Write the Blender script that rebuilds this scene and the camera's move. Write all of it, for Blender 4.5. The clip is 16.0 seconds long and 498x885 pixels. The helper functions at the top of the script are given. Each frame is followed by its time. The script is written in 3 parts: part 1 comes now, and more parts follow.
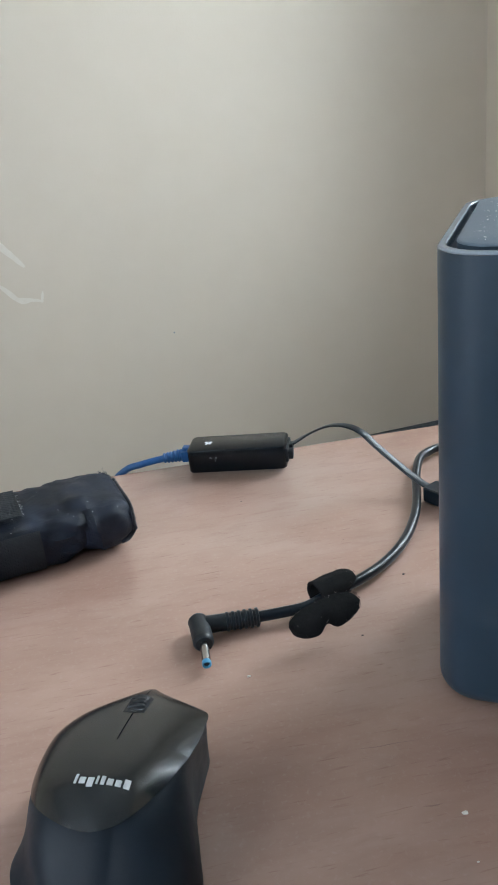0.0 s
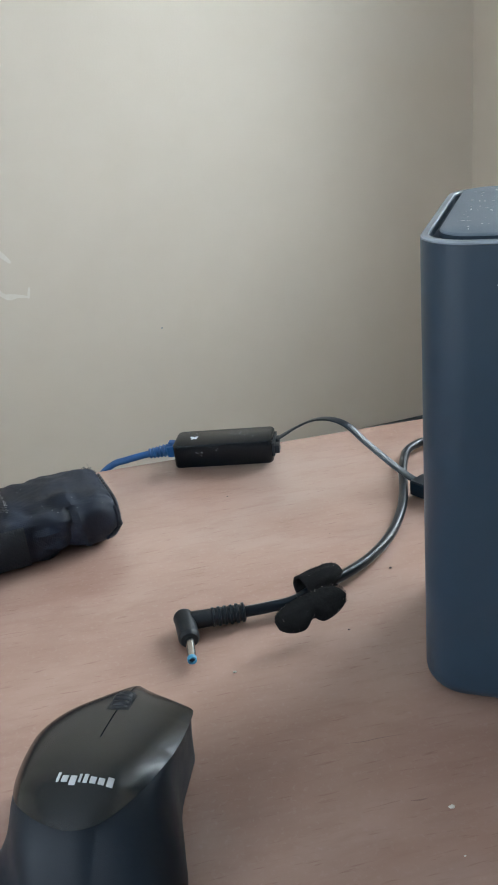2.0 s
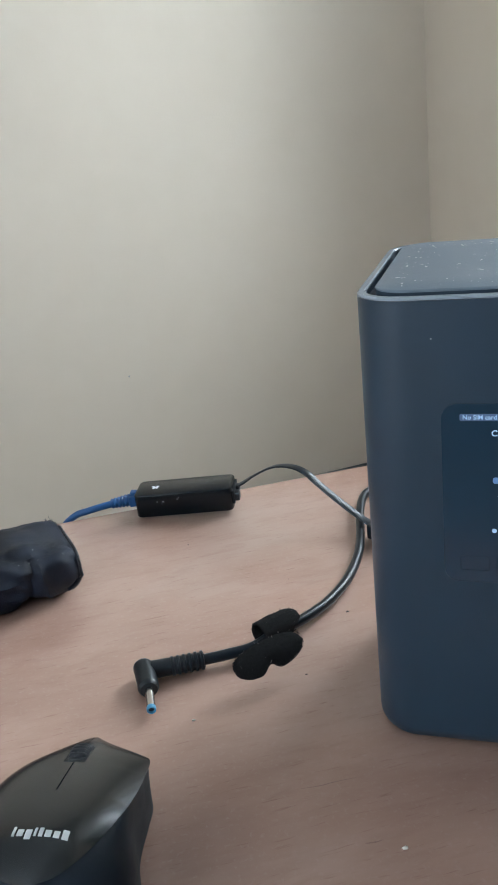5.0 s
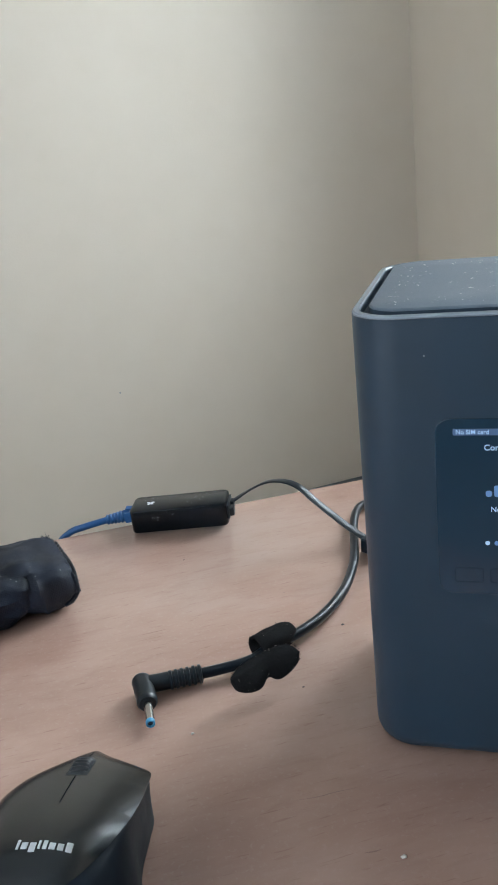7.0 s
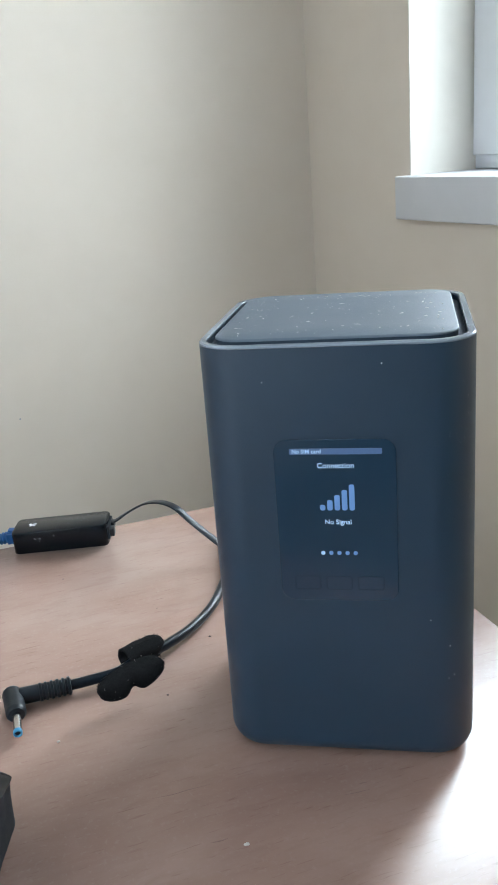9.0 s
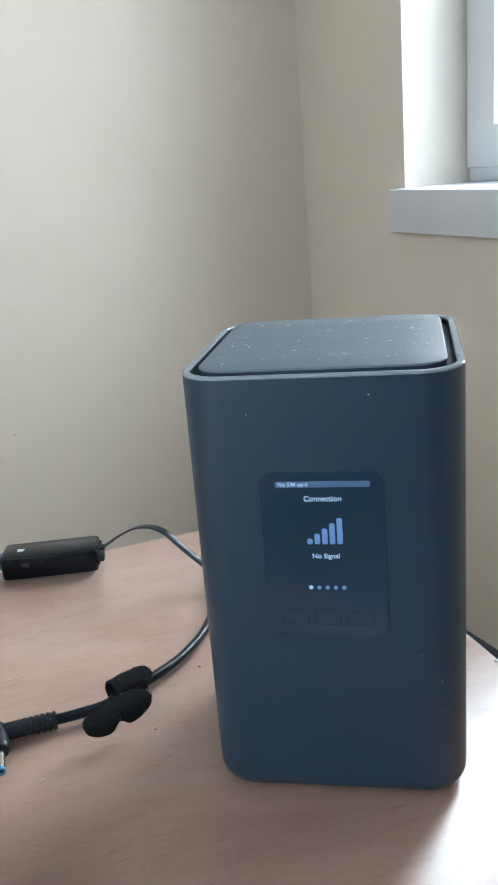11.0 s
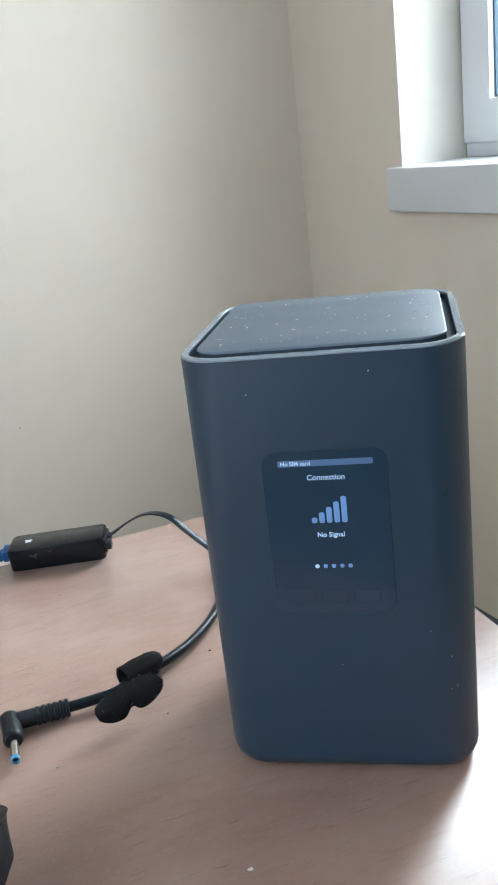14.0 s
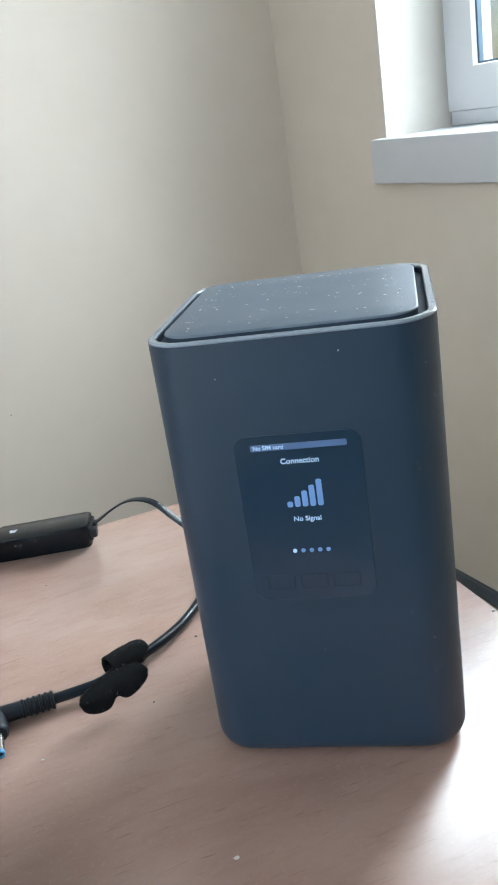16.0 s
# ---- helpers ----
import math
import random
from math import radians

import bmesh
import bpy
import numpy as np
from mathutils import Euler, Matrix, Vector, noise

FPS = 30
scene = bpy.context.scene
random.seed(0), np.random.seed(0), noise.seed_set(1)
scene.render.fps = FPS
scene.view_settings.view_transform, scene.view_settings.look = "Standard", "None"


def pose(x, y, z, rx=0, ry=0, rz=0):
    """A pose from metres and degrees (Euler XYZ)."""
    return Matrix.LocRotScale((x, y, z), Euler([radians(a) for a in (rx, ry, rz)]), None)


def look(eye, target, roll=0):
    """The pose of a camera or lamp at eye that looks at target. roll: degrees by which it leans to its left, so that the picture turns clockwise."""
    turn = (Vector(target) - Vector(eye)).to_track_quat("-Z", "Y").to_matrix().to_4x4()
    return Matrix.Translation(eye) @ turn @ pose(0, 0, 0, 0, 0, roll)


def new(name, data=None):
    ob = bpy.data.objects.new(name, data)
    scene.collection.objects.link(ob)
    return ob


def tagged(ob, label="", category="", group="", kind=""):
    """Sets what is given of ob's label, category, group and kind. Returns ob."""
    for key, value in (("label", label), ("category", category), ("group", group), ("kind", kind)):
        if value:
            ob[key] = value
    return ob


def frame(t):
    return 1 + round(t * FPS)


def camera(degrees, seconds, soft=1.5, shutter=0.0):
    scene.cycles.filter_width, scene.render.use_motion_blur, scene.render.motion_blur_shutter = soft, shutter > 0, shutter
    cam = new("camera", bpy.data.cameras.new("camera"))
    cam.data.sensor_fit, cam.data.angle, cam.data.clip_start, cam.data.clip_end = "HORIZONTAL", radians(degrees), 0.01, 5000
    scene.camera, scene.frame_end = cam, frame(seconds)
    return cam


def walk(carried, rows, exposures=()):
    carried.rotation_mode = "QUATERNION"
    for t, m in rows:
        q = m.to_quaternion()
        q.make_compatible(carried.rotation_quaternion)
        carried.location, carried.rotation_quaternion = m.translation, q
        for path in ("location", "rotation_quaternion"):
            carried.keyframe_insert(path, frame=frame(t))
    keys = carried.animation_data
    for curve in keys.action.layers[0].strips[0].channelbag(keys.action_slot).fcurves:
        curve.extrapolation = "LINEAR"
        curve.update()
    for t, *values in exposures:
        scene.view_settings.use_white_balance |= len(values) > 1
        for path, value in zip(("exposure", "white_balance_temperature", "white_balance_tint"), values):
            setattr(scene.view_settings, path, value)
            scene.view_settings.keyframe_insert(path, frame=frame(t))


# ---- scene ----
cam = camera(31.62, 16.0, soft=1.8)
PATH = [
    (0, (-0.1450, -0.6016, 0.2750), (0.0958, 0.2857, -0.1183), -5.68),
    (0.5, (-0.1407, -0.6015, 0.2751), (0.1081, 0.2846, -0.1159), -5.57),
    (1, (-0.1508, -0.6044, 0.2771), (0.1005, 0.2813, -0.1133), -5.14),
    (1.5, (-0.1481, -0.5998, 0.2720), (0.1009, 0.2849, -0.1221), -5.39),
    (2, (-0.1416, -0.5996, 0.2724), (0.1090, 0.2826, -0.1263), -5.83),
    (2.5, (-0.1437, -0.5986, 0.2721), (0.1116, 0.2817, -0.1278), -5.80),
    (3, (-0.1438, -0.6003, 0.2725), (0.1154, 0.2782, -0.1289), -5.79),
    (3.5, (-0.1360, -0.6013, 0.2739), (0.1335, 0.2761, -0.1229), -5.93),
    (4, (-0.1369, -0.6077, 0.2778), (0.1405, 0.2723, -0.1076), -6.02),
    (4.2, (-0.1348, -0.6086, 0.2780), (0.1457, 0.2736, -0.1002), -6.12),
    (6.3, (-0.1348, -0.6154, 0.2804), (0.1662, 0.2740, -0.0636), -6.48),
    (6.5, (-0.1393, -0.6141, 0.2809), (0.1622, 0.2743, -0.0654), -6.59),
    (7, (-0.1400, -0.6167, 0.2813), (0.1649, 0.2727, -0.0592), -6.38),
    (7.5, (-0.1381, -0.6169, 0.2821), (0.1700, 0.2725, -0.0555), -6.44),
    (8, (-0.1322, -0.6201, 0.2846), (0.1922, 0.2653, -0.0484), -6.53),
    (8.5, (-0.1178, -0.6297, 0.2896), (0.2448, 0.2427, -0.0381), -5.45),
    (9, (-0.1275, -0.6555, 0.2860), (0.2745, 0.2026, -0.0335), -4.37),
    (9.5, (-0.1295, -0.6517, 0.2919), (0.2687, 0.2131, -0.0140), -4.21),
    (9.7, (-0.1247, -0.6462, 0.2941), (0.2852, 0.2120, -0.0149), -3.33),
    (12, (-0.1158, -0.6489, 0.2895), (0.2826, 0.2141, -0.0212), -6.21),
    (12.5, (-0.1156, -0.6491, 0.2889), (0.2802, 0.2148, -0.0226), -6.51),
    (13, (-0.1148, -0.6503, 0.2894), (0.2830, 0.2120, -0.0239), -6.60),
    (13.5, (-0.1147, -0.6511, 0.2894), (0.2865, 0.2088, -0.0263), -6.62),
    (14, (-0.1146, -0.6480, 0.2890), (0.2813, 0.2116, -0.0340), -6.85),
    (14.5, (-0.1109, -0.6477, 0.2887), (0.2832, 0.2115, -0.0377), -7.30),
    (15, (-0.1052, -0.6440, 0.2860), (0.2865, 0.2130, -0.0490), -7.83),
    (15.5, (-0.1010, -0.6464, 0.2875), (0.2918, 0.2080, -0.0529), -8.44),
    (16, (-0.1013, -0.6458, 0.2876), (0.2902, 0.2067, -0.0588), -8.81),
]
walk(cam, [(t, look(eye, target, roll)) for t, eye, target, roll in PATH],
     [(0, 0.06, 6500, 10), (7.5, 0.05, 6480, 10), (9.0, 0.22, 6340, 10), (9.5, 0.04, 6360, 10), (12.0, 0.23, 6350, 10), (14.0, 0.27, 6350, 10), (16.0, 0.31, 6350, 10)])

# ---------------------------------------------------------------- world and light
world = bpy.data.worlds.new("world")
scene.world = world
world.use_nodes = True
sky = world.node_tree.nodes.new("ShaderNodeTexSky")
sky.sky_type, sky.sun_disc = "NISHITA", False
sky.sun_elevation, sky.sun_rotation = radians(38), radians(-70)
world.node_tree.links.new(sky.outputs[0], world.node_tree.nodes["Background"].inputs[0])
world.node_tree.nodes["Background"].inputs[1].default_value = 0.1

sun = new("sun", bpy.data.lights.new("sun", "SUN"))
sun.data.energy, sun.data.angle, sun.data.color = 1.0, radians(12), (1.0, 0.95, 0.88)
sun.matrix_world = look((-6, 2, 6), (0, 0, 0))

# room planes
BACK_Y, SIDE_X, LEFT_X, FRONT_Y = 1.2544, 0.985, -1.60, -2.3
FLOOR_Z, CEIL_Z, THICK = -0.74, 1.72, 0.26
WIN_Y0, WIN_Y1, WIN_Z0, WIN_Z1 = -0.06, 0.8596, 0.205, 1.42
FRAME_X = 1.1466

daylight = new("window_daylight", bpy.data.lights.new("window_daylight", "AREA"))
daylight.data.shape, daylight.data.size, daylight.data.size_y = "RECTANGLE", WIN_Z1 - WIN_Z0, WIN_Y1 - WIN_Y0
daylight.data.energy, daylight.data.color = 52.0, (0.80, 0.925, 1.0)
# outside and above, tilted down, as the light of the sky falls through the window
daylight.matrix_world = Matrix.Translation((1.62, (WIN_Y0 + WIN_Y1) / 2, (WIN_Z0 + WIN_Z1) / 2 + 0.22)) @ Euler((0, radians(62), 0)).to_matrix().to_4x4()

# second window, unseen, added across the room behind the camera as fill light
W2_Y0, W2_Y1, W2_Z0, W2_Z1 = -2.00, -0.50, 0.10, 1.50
fill_across = new("window_daylight", bpy.data.lights.new("window_daylight", "AREA"))
fill_across.data.shape, fill_across.data.size, fill_across.data.size_y = "RECTANGLE", W2_Z1 - W2_Z0, W2_Y1 - W2_Y0
fill_across.data.energy, fill_across.data.color = 29.0, (0.76, 0.885, 1.0)
fill_across.matrix_world = Matrix.Translation((LEFT_X - THICK - 0.02, (W2_Y0 + W2_Y1) / 2, (W2_Z0 + W2_Z1) / 2)) @ Euler((0, radians(-90), 0)).to_matrix().to_4x4()


# ---------------------------------------------------------------- materials
def material(name, colour, rough=0.5, metal=0.0, second=None, scale=40.0, amount=0.5, bump=0.0, bump_scale=400.0,
             coarse=3.0, stretch=(1, 1, 1), rough_var=0.08, spec=0.5, coat=0.0, glow=None, power=0.0):
    m = bpy.data.materials.new(name)
    m.use_nodes = True
    nt = m.node_tree
    b = nt.nodes["Principled BSDF"]
    second = second or tuple(c * 0.75 for c in colour)
    tc = nt.nodes.new("ShaderNodeTexCoord")
    mp = nt.nodes.new("ShaderNodeMapping")
    mp.inputs["Scale"].default_value = stretch
    nt.links.new(tc.outputs["Object"], mp.inputs[0])
    fine, big = nt.nodes.new("ShaderNodeTexNoise"), nt.nodes.new("ShaderNodeTexNoise")
    fine.inputs["Scale"].default_value, fine.inputs["Detail"].default_value = scale, 6
    big.inputs["Scale"].default_value, big.inputs["Detail"].default_value = coarse, 3
    nt.links.new(mp.outputs[0], fine.inputs[0]), nt.links.new(tc.outputs["Object"], big.inputs[0])
    both = nt.nodes.new("ShaderNodeMath")
    both.operation = "MULTIPLY_ADD"
    both.inputs[1].default_value, = (0.6,)
    half = nt.nodes.new("ShaderNodeMath")
    half.operation, half.inputs[1].default_value = "MULTIPLY", 0.4
    nt.links.new(big.outputs[0], half.inputs[0])
    nt.links.new(fine.outputs[0], both.inputs[0]), nt.links.new(half.outputs[0], both.inputs[2])
    ramp = nt.nodes.new("ShaderNodeMapRange")
    ramp.inputs[1].default_value, ramp.inputs[2].default_value, ramp.inputs[4].default_value = 0.35, 0.65, amount
    nt.links.new(both.outputs[0], ramp.inputs[0])
    mix = nt.nodes.new("ShaderNodeMix")
    mix.data_type = "RGBA"
    mix.inputs[6].default_value, mix.inputs[7].default_value = (*colour, 1), (*second, 1)
    nt.links.new(ramp.outputs[0], mix.inputs[0]), nt.links.new(mix.outputs[2], b.inputs["Base Color"])
    rv = nt.nodes.new("ShaderNodeMapRange")
    rv.inputs[3].default_value, rv.inputs[4].default_value = max(0.02, rough - rough_var), min(1, rough + rough_var)
    nt.links.new(fine.outputs[0], rv.inputs[0]), nt.links.new(rv.outputs[0], b.inputs["Roughness"])
    b.inputs["Metallic"].default_value = metal
    b.inputs["Specular IOR Level"].default_value = spec
    b.inputs["Coat Weight"].default_value = coat
    if bump:
        grain = nt.nodes.new("ShaderNodeTexNoise")
        grain.inputs["Scale"].default_value, grain.inputs["Detail"].default_value = bump_scale, 4
        nt.links.new(mp.outputs[0], grain.inputs[0])
        bp = nt.nodes.new("ShaderNodeBump")
        bp.inputs["Strength"].default_value, bp.inputs["Distance"].default_value = bump, 0.001
        nt.links.new(grain.outputs[0], bp.inputs["Height"]), nt.links.new(bp.outputs[0], b.inputs["Normal"])
    if glow:
        b.inputs["Emission Color"].default_value, b.inputs["Emission Strength"].default_value = (*glow, 1), power
    return m


def wood_material():
    """Printed wood-grain laminate: soft pinkish mottling, long fine grain and a few short dark flecks."""
    m = bpy.data.materials.new("desk_laminate")
    m.use_nodes = True
    nt = m.node_tree
    b = nt.nodes["Principled BSDF"]
    tc = nt.nodes.new("ShaderNodeTexCoord")

    def grain(scale, size, detail, low, high, top):
        mp = nt.nodes.new("ShaderNodeMapping")
        mp.inputs["Scale"].default_value = scale
        nt.links.new(tc.outputs["Object"], mp.inputs[0])
        n = nt.nodes.new("ShaderNodeTexNoise")
        n.inputs["Scale"].default_value, n.inputs["Detail"].default_value, n.inputs["Roughness"].default_value = size, detail, 0.6
        n.inputs["Distortion"].default_value = 0.4
        nt.links.new(mp.outputs[0], n.inputs[0])
        r = nt.nodes.new("ShaderNodeMapRange")
        r.inputs[1].default_value, r.inputs[2].default_value, r.inputs[4].default_value = low, high, top
        nt.links.new(n.outputs[0], r.inputs[0])
        return r.outputs[0], n.outputs[0]

    def over(below, colour, fac):
        mix = nt.nodes.new("ShaderNodeMix")
        mix.data_type = "RGBA"
        if isinstance(below, tuple):
            mix.inputs[6].default_value = (*below, 1)
        else:
            nt.links.new(below, mix.inputs[6])
        mix.inputs[7].default_value = (*colour, 1)
        nt.links.new(fac, mix.inputs[0])
        return mix.outputs[2]

    col = over((0.455, 0.295, 0.236), (0.365, 0.220, 0.168), grain((0.6, 1, 1), 17, 5, 0.36, 0.66, 0.85)[0])
    col = over(col, (0.47, 0.345, 0.295), grain((0.6, 1, 1), 8, 3, 0.46, 0.70, 0.65)[0])
    col = over(col, (0.31, 0.18, 0.14), grain((0.22, 1, 1), 140, 6, 0.50, 0.72, 0.28)[0])
    fleck, fleck_raw = grain((0.11, 1, 1), 620, 2, 0.62, 0.75, 0.34)
    col = over(col, (0.20, 0.10, 0.075), fleck)
    col = over(col, (0.50, 0.36, 0.31), grain((1, 1, 1), 420, 3, 0.56, 0.75, 0.35)[0])
    nt.links.new(col, b.inputs["Base Color"])
    _, smudge = grain((1, 1, 1), 30, 4, 0, 1, 1)
    rr = nt.nodes.new("ShaderNodeMapRange")
    rr.inputs[1].default_value, rr.inputs[2].default_value, rr.inputs[3].default_value, rr.inputs[4].default_value = 0.3, 0.7, 0.20, 0.26
    nt.links.new(smudge, rr.inputs[0]), nt.links.new(rr.outputs[0], b.inputs["Roughness"])
    b.inputs["Specular IOR Level"].default_value = 0.62
    bp = nt.nodes.new("ShaderNodeBump")
    bp.inputs["Strength"].default_value, bp.inputs["Distance"].default_value = 0.06, 0.0004
    nt.links.new(fleck_raw, bp.inputs["Height"]), nt.links.new(bp.outputs[0], b.inputs["Normal"])
    return m


def glass_material():
    m = bpy.data.materials.new("window_glass")
    m.use_nodes = True
    b = m.node_tree.nodes["Principled BSDF"]
    b.inputs["Transmission Weight"].default_value, b.inputs["Roughness"].default_value, b.inputs["IOR"].default_value = 1.0, 0.0, 1.45
    return m


WALL = material("wall_paint", (0.733, 0.650, 0.553), 0.62, second=(0.693, 0.608, 0.508), scale=14, amount=0.5, bump=0.25, bump_scale=260, coarse=2.2)
DIM_WALL = material("unseen_wall_dim", (0.22, 0.25, 0.28), 0.7, second=(0.19, 0.22, 0.25), scale=14, amount=0.5, bump=0.2, bump_scale=260, coarse=2.2)
CEILING = material("ceiling_paint", (0.74, 0.765, 0.79), 0.8, scale=20, amount=0.3, bump=0.2)
FLOOR = material("brown_floor", (0.19, 0.15, 0.115), 0.5, scale=25, bump=0.2)
SKIRT = material("skirting_paint", (0.10, 0.125, 0.15), 0.45, scale=20)
PVC = material("window_pvc", (0.68, 0.69, 0.71), 0.38, second=(0.64, 0.65, 0.67), scale=18, amount=0.4)
SILL = material("sill_paint", (0.66, 0.67, 0.69), 0.45, second=(0.60, 0.61, 0.63), scale=16, amount=0.5, bump=0.1)
REVEAL = material("reveal_plaster", (0.68, 0.64, 0.57), 0.7, scale=16, amount=0.3, bump=0.2)
PLASTER = material("filler", (0.84, 0.79, 0.72), 0.85, second=(0.78, 0.71, 0.62), scale=120, amount=0.6, bump=0.4)
WOOD = wood_material()
LEG = material("leg_steel", (0.05, 0.05, 0.055), 0.45, metal=0.3)
SHELL = material("router_shell", (0.0150, 0.037, 0.064), 0.38, second=(0.0130, 0.033, 0.057), scale=60, amount=0.5, spec=0.6, bump=0.12, bump_scale=1800, coarse=14)
RIM = material("router_rim", (0.27, 0.31, 0.36), 0.16, second=(0.23, 0.27, 0.315), scale=500, amount=0.4, coarse=30, rough_var=0.02)
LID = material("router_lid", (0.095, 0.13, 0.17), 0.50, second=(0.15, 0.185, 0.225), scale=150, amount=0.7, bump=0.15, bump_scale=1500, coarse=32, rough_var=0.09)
GROOVE = material("router_groove", (0.022, 0.040, 0.062), 0.7, spec=0.3)
SCREEN = material("screen_glass", (0.0165, 0.041, 0.071), 0.08, second=(0.0155, 0.039, 0.067), scale=80, amount=0.3, rough_var=0.01, spec=0.85)
INK = material("screen_text", (0.3, 0.4, 0.5), 0.4, glow=(0.30, 0.48, 0.70), power=0.62)
BAR = material("screen_bars", (0.1, 0.2, 0.4), 0.4, glow=(0.075, 0.155, 0.30), power=0.6)
STATUS = material("screen_status", (0.05, 0.1, 0.2), 0.4, glow=(0.045, 0.075, 0.14), power=0.6)
KEY = material("touch_key", (0.0155, 0.037, 0.063), 0.15)
MOUSE_SIDE = material("mouse_rubber", (0.007, 0.014, 0.024), 0.50, scale=200, amount=0.4, spec=0.25, bump=0.1, bump_scale=2500)
MOUSE_TOP = material("mouse_gloss", (0.002, 0.006, 0.010), 0.23, scale=150, amount=0.4, spec=0.75, rough_var=0.03)
WHITE_PRINT = material("white_print", (0.60, 0.62, 0.65), 0.5, scale=300, amount=0.3)
WHEEL = material("wheel_rubber", (0.010, 0.015, 0.022), 0.4, scale=250, amount=0.4)
RUBBER = material("black_rubber", (0.004, 0.010, 0.016), 0.40, scale=250, amount=0.5, bump=0.08, bump_scale=1500)
CABLE = material("black_cable", (0.004, 0.010, 0.017), 0.30, scale=200, amount=0.4, rough_var=0.015, spec=0.35, bump=0.05, bump_scale=1500)
FLAT = material("flat_cable", (0.006, 0.013, 0.021), 0.30, scale=200, amount=0.4, rough_var=0.015, spec=0.35)
PIANO = material("adapter_plastic", (0.003, 0.006, 0.009), 0.24, second=(0.004, 0.007, 0.011), scale=30, amount=0.5, rough_var=0.015, spec=0.28)
SCUFF = material("scuff", (0.42, 0.43, 0.44), 0.7, scale=900, amount=0.6)
STEEL = material("steel", (0.62, 0.60, 0.57), 0.22, metal=1.0, scale=300, amount=0.3)
BLUE_TIP = material("blue_tip", (0.06, 0.30, 0.50), 0.38)
BLUE = material("blue_cable", (0.013, 0.10, 0.29), 0.4, second=(0.010, 0.075, 0.22), scale=200, amount=0.5)
FELT = material("felt", (0.008, 0.008, 0.009), 0.95, second=(0.02, 0.02, 0.021), scale=900, amount=0.6, bump=0.8, bump_scale=2500, spec=0.15)
LINT = material("lint", (0.32, 0.30, 0.28), 0.9)
NYLON = material("nylon", (0.003, 0.005, 0.010), 0.50, second=(0.015, 0.025, 0.050), scale=50, amount=0.9, bump=0.4, bump_scale=3200, coarse=45, spec=0.32)
STRAP = material("strap_webbing", (0.030, 0.036, 0.044), 0.6, second=(0.09, 0.098, 0.11), scale=300, amount=0.7, bump=0.5, bump_scale=1200, coarse=60, stretch=(0.3, 1, 1))
WEBBING = material("webbing", (0.017, 0.021, 0.029), 0.55, second=(0.027, 0.033, 0.044), scale=900, amount=0.6, bump=0.5, bump_scale=1200, stretch=(4, 1, 1))
ZIP = material("zip_teeth", (0.035, 0.040, 0.050), 0.35, scale=400)
DUST = material("dust", (0.62, 0.63, 0.64), 0.9)
CRUMB = material("crumb", (0.72, 0.68, 0.62), 0.8, scale=900)
DIRT = material("dirt", (0.07, 0.055, 0.05), 0.8, scale=900)
GASKET = material("window_gasket", (0.09, 0.15, 0.20), 0.5)
PANE = glass_material()


def add_weave(m, size, strength):
    """Crossed threads, size metres apart, as fine relief."""
    nt = m.node_tree
    tc = nt.nodes.new("ShaderNodeTexCoord")
    both = nt.nodes.new("ShaderNodeMath")
    both.operation = "ADD"
    for k, axis in enumerate(("X", "DIAGONAL")):
        w = nt.nodes.new("ShaderNodeTexWave")
        w.bands_direction = axis
        w.inputs["Scale"].default_value, w.inputs["Distortion"].default_value = 0.314 / size, 0.6
        nt.links.new(tc.outputs["Object"], w.inputs[0]), nt.links.new(w.outputs["Fac"], both.inputs[k])
    bp = nt.nodes.new("ShaderNodeBump")
    bp.inputs["Strength"].default_value, bp.inputs["Distance"].default_value = strength, 0.0004
    b = nt.nodes["Principled BSDF"]
    nt.links.new(b.inputs["Normal"].links[0].from_socket, bp.inputs["Normal"])
    nt.links.new(both.outputs[0], bp.inputs["Height"]), nt.links.new(bp.outputs[0], b.inputs["Normal"])


add_weave(NYLON, 0.0011, 0.2)
add_weave(WEBBING, 0.0014, 0.25)
add_weave(STRAP, 0.0018, 0.6)
SCRATCH = material("scratch", (0.30, 0.18, 0.138), 0.7, scale=900)


# ---------------------------------------------------------------- geometry helpers
def link(name, bm, mat, parent=None, label="", smooth=True):
    bmesh.ops.recalc_face_normals(bm, faces=bm.faces[:])
    me = bpy.data.meshes.new(name)
    bm.to_mesh(me)
    bm.free()
    me.materials.append(mat)
    if smooth:
        me.polygons.foreach_set("use_smooth", [True] * len(me.polygons))
        me.set_sharp_from_angle(angle=radians(35))
    ob = new(name, me)
    if parent:
        ob.parent = parent
    if label:
        ob["label"] = label
    return ob


def part(name, bm, mat, parent, label=""):
    return link(name, bm, mat, parent, label)


def thing(name, m, label, category, group="", kind=""):
    ob = new(name)
    ob.empty_display_size = 0.02
    ob.matrix_world = m
    return tagged(ob, label, category, group, kind)


def box(lo, hi, bevel=0.0, segs=2):
    bm = bmesh.new()
    bmesh.ops.create_cube(bm, size=1)
    lo, hi = Vector(lo), Vector(hi)
    for v in bm.verts:
        v.co = Vector([lo[i] + (v.co[i] + 0.5) * (hi[i] - lo[i]) for i in range(3)])
    if bevel:
        bmesh.ops.bevel(bm, geom=bm.edges[:], offset=bevel, segments=segs, affect="EDGES", profile=0.5)
    return bm


def merge(*parts):
    out = bmesh.new()
    for bm in parts:
        me = bpy.data.meshes.new("tmp")
        bm.to_mesh(me)
        bm.free()
        out.from_mesh(me)
        bpy.data.meshes.remove(me)
    return out


def moved(bm, m):
    bmesh.ops.transform(bm, matrix=m, verts=bm.verts[:])
    return bm


def rounded(w, d, r, n=8):
    """Points round a rectangle with rounded corners."""
    out = []
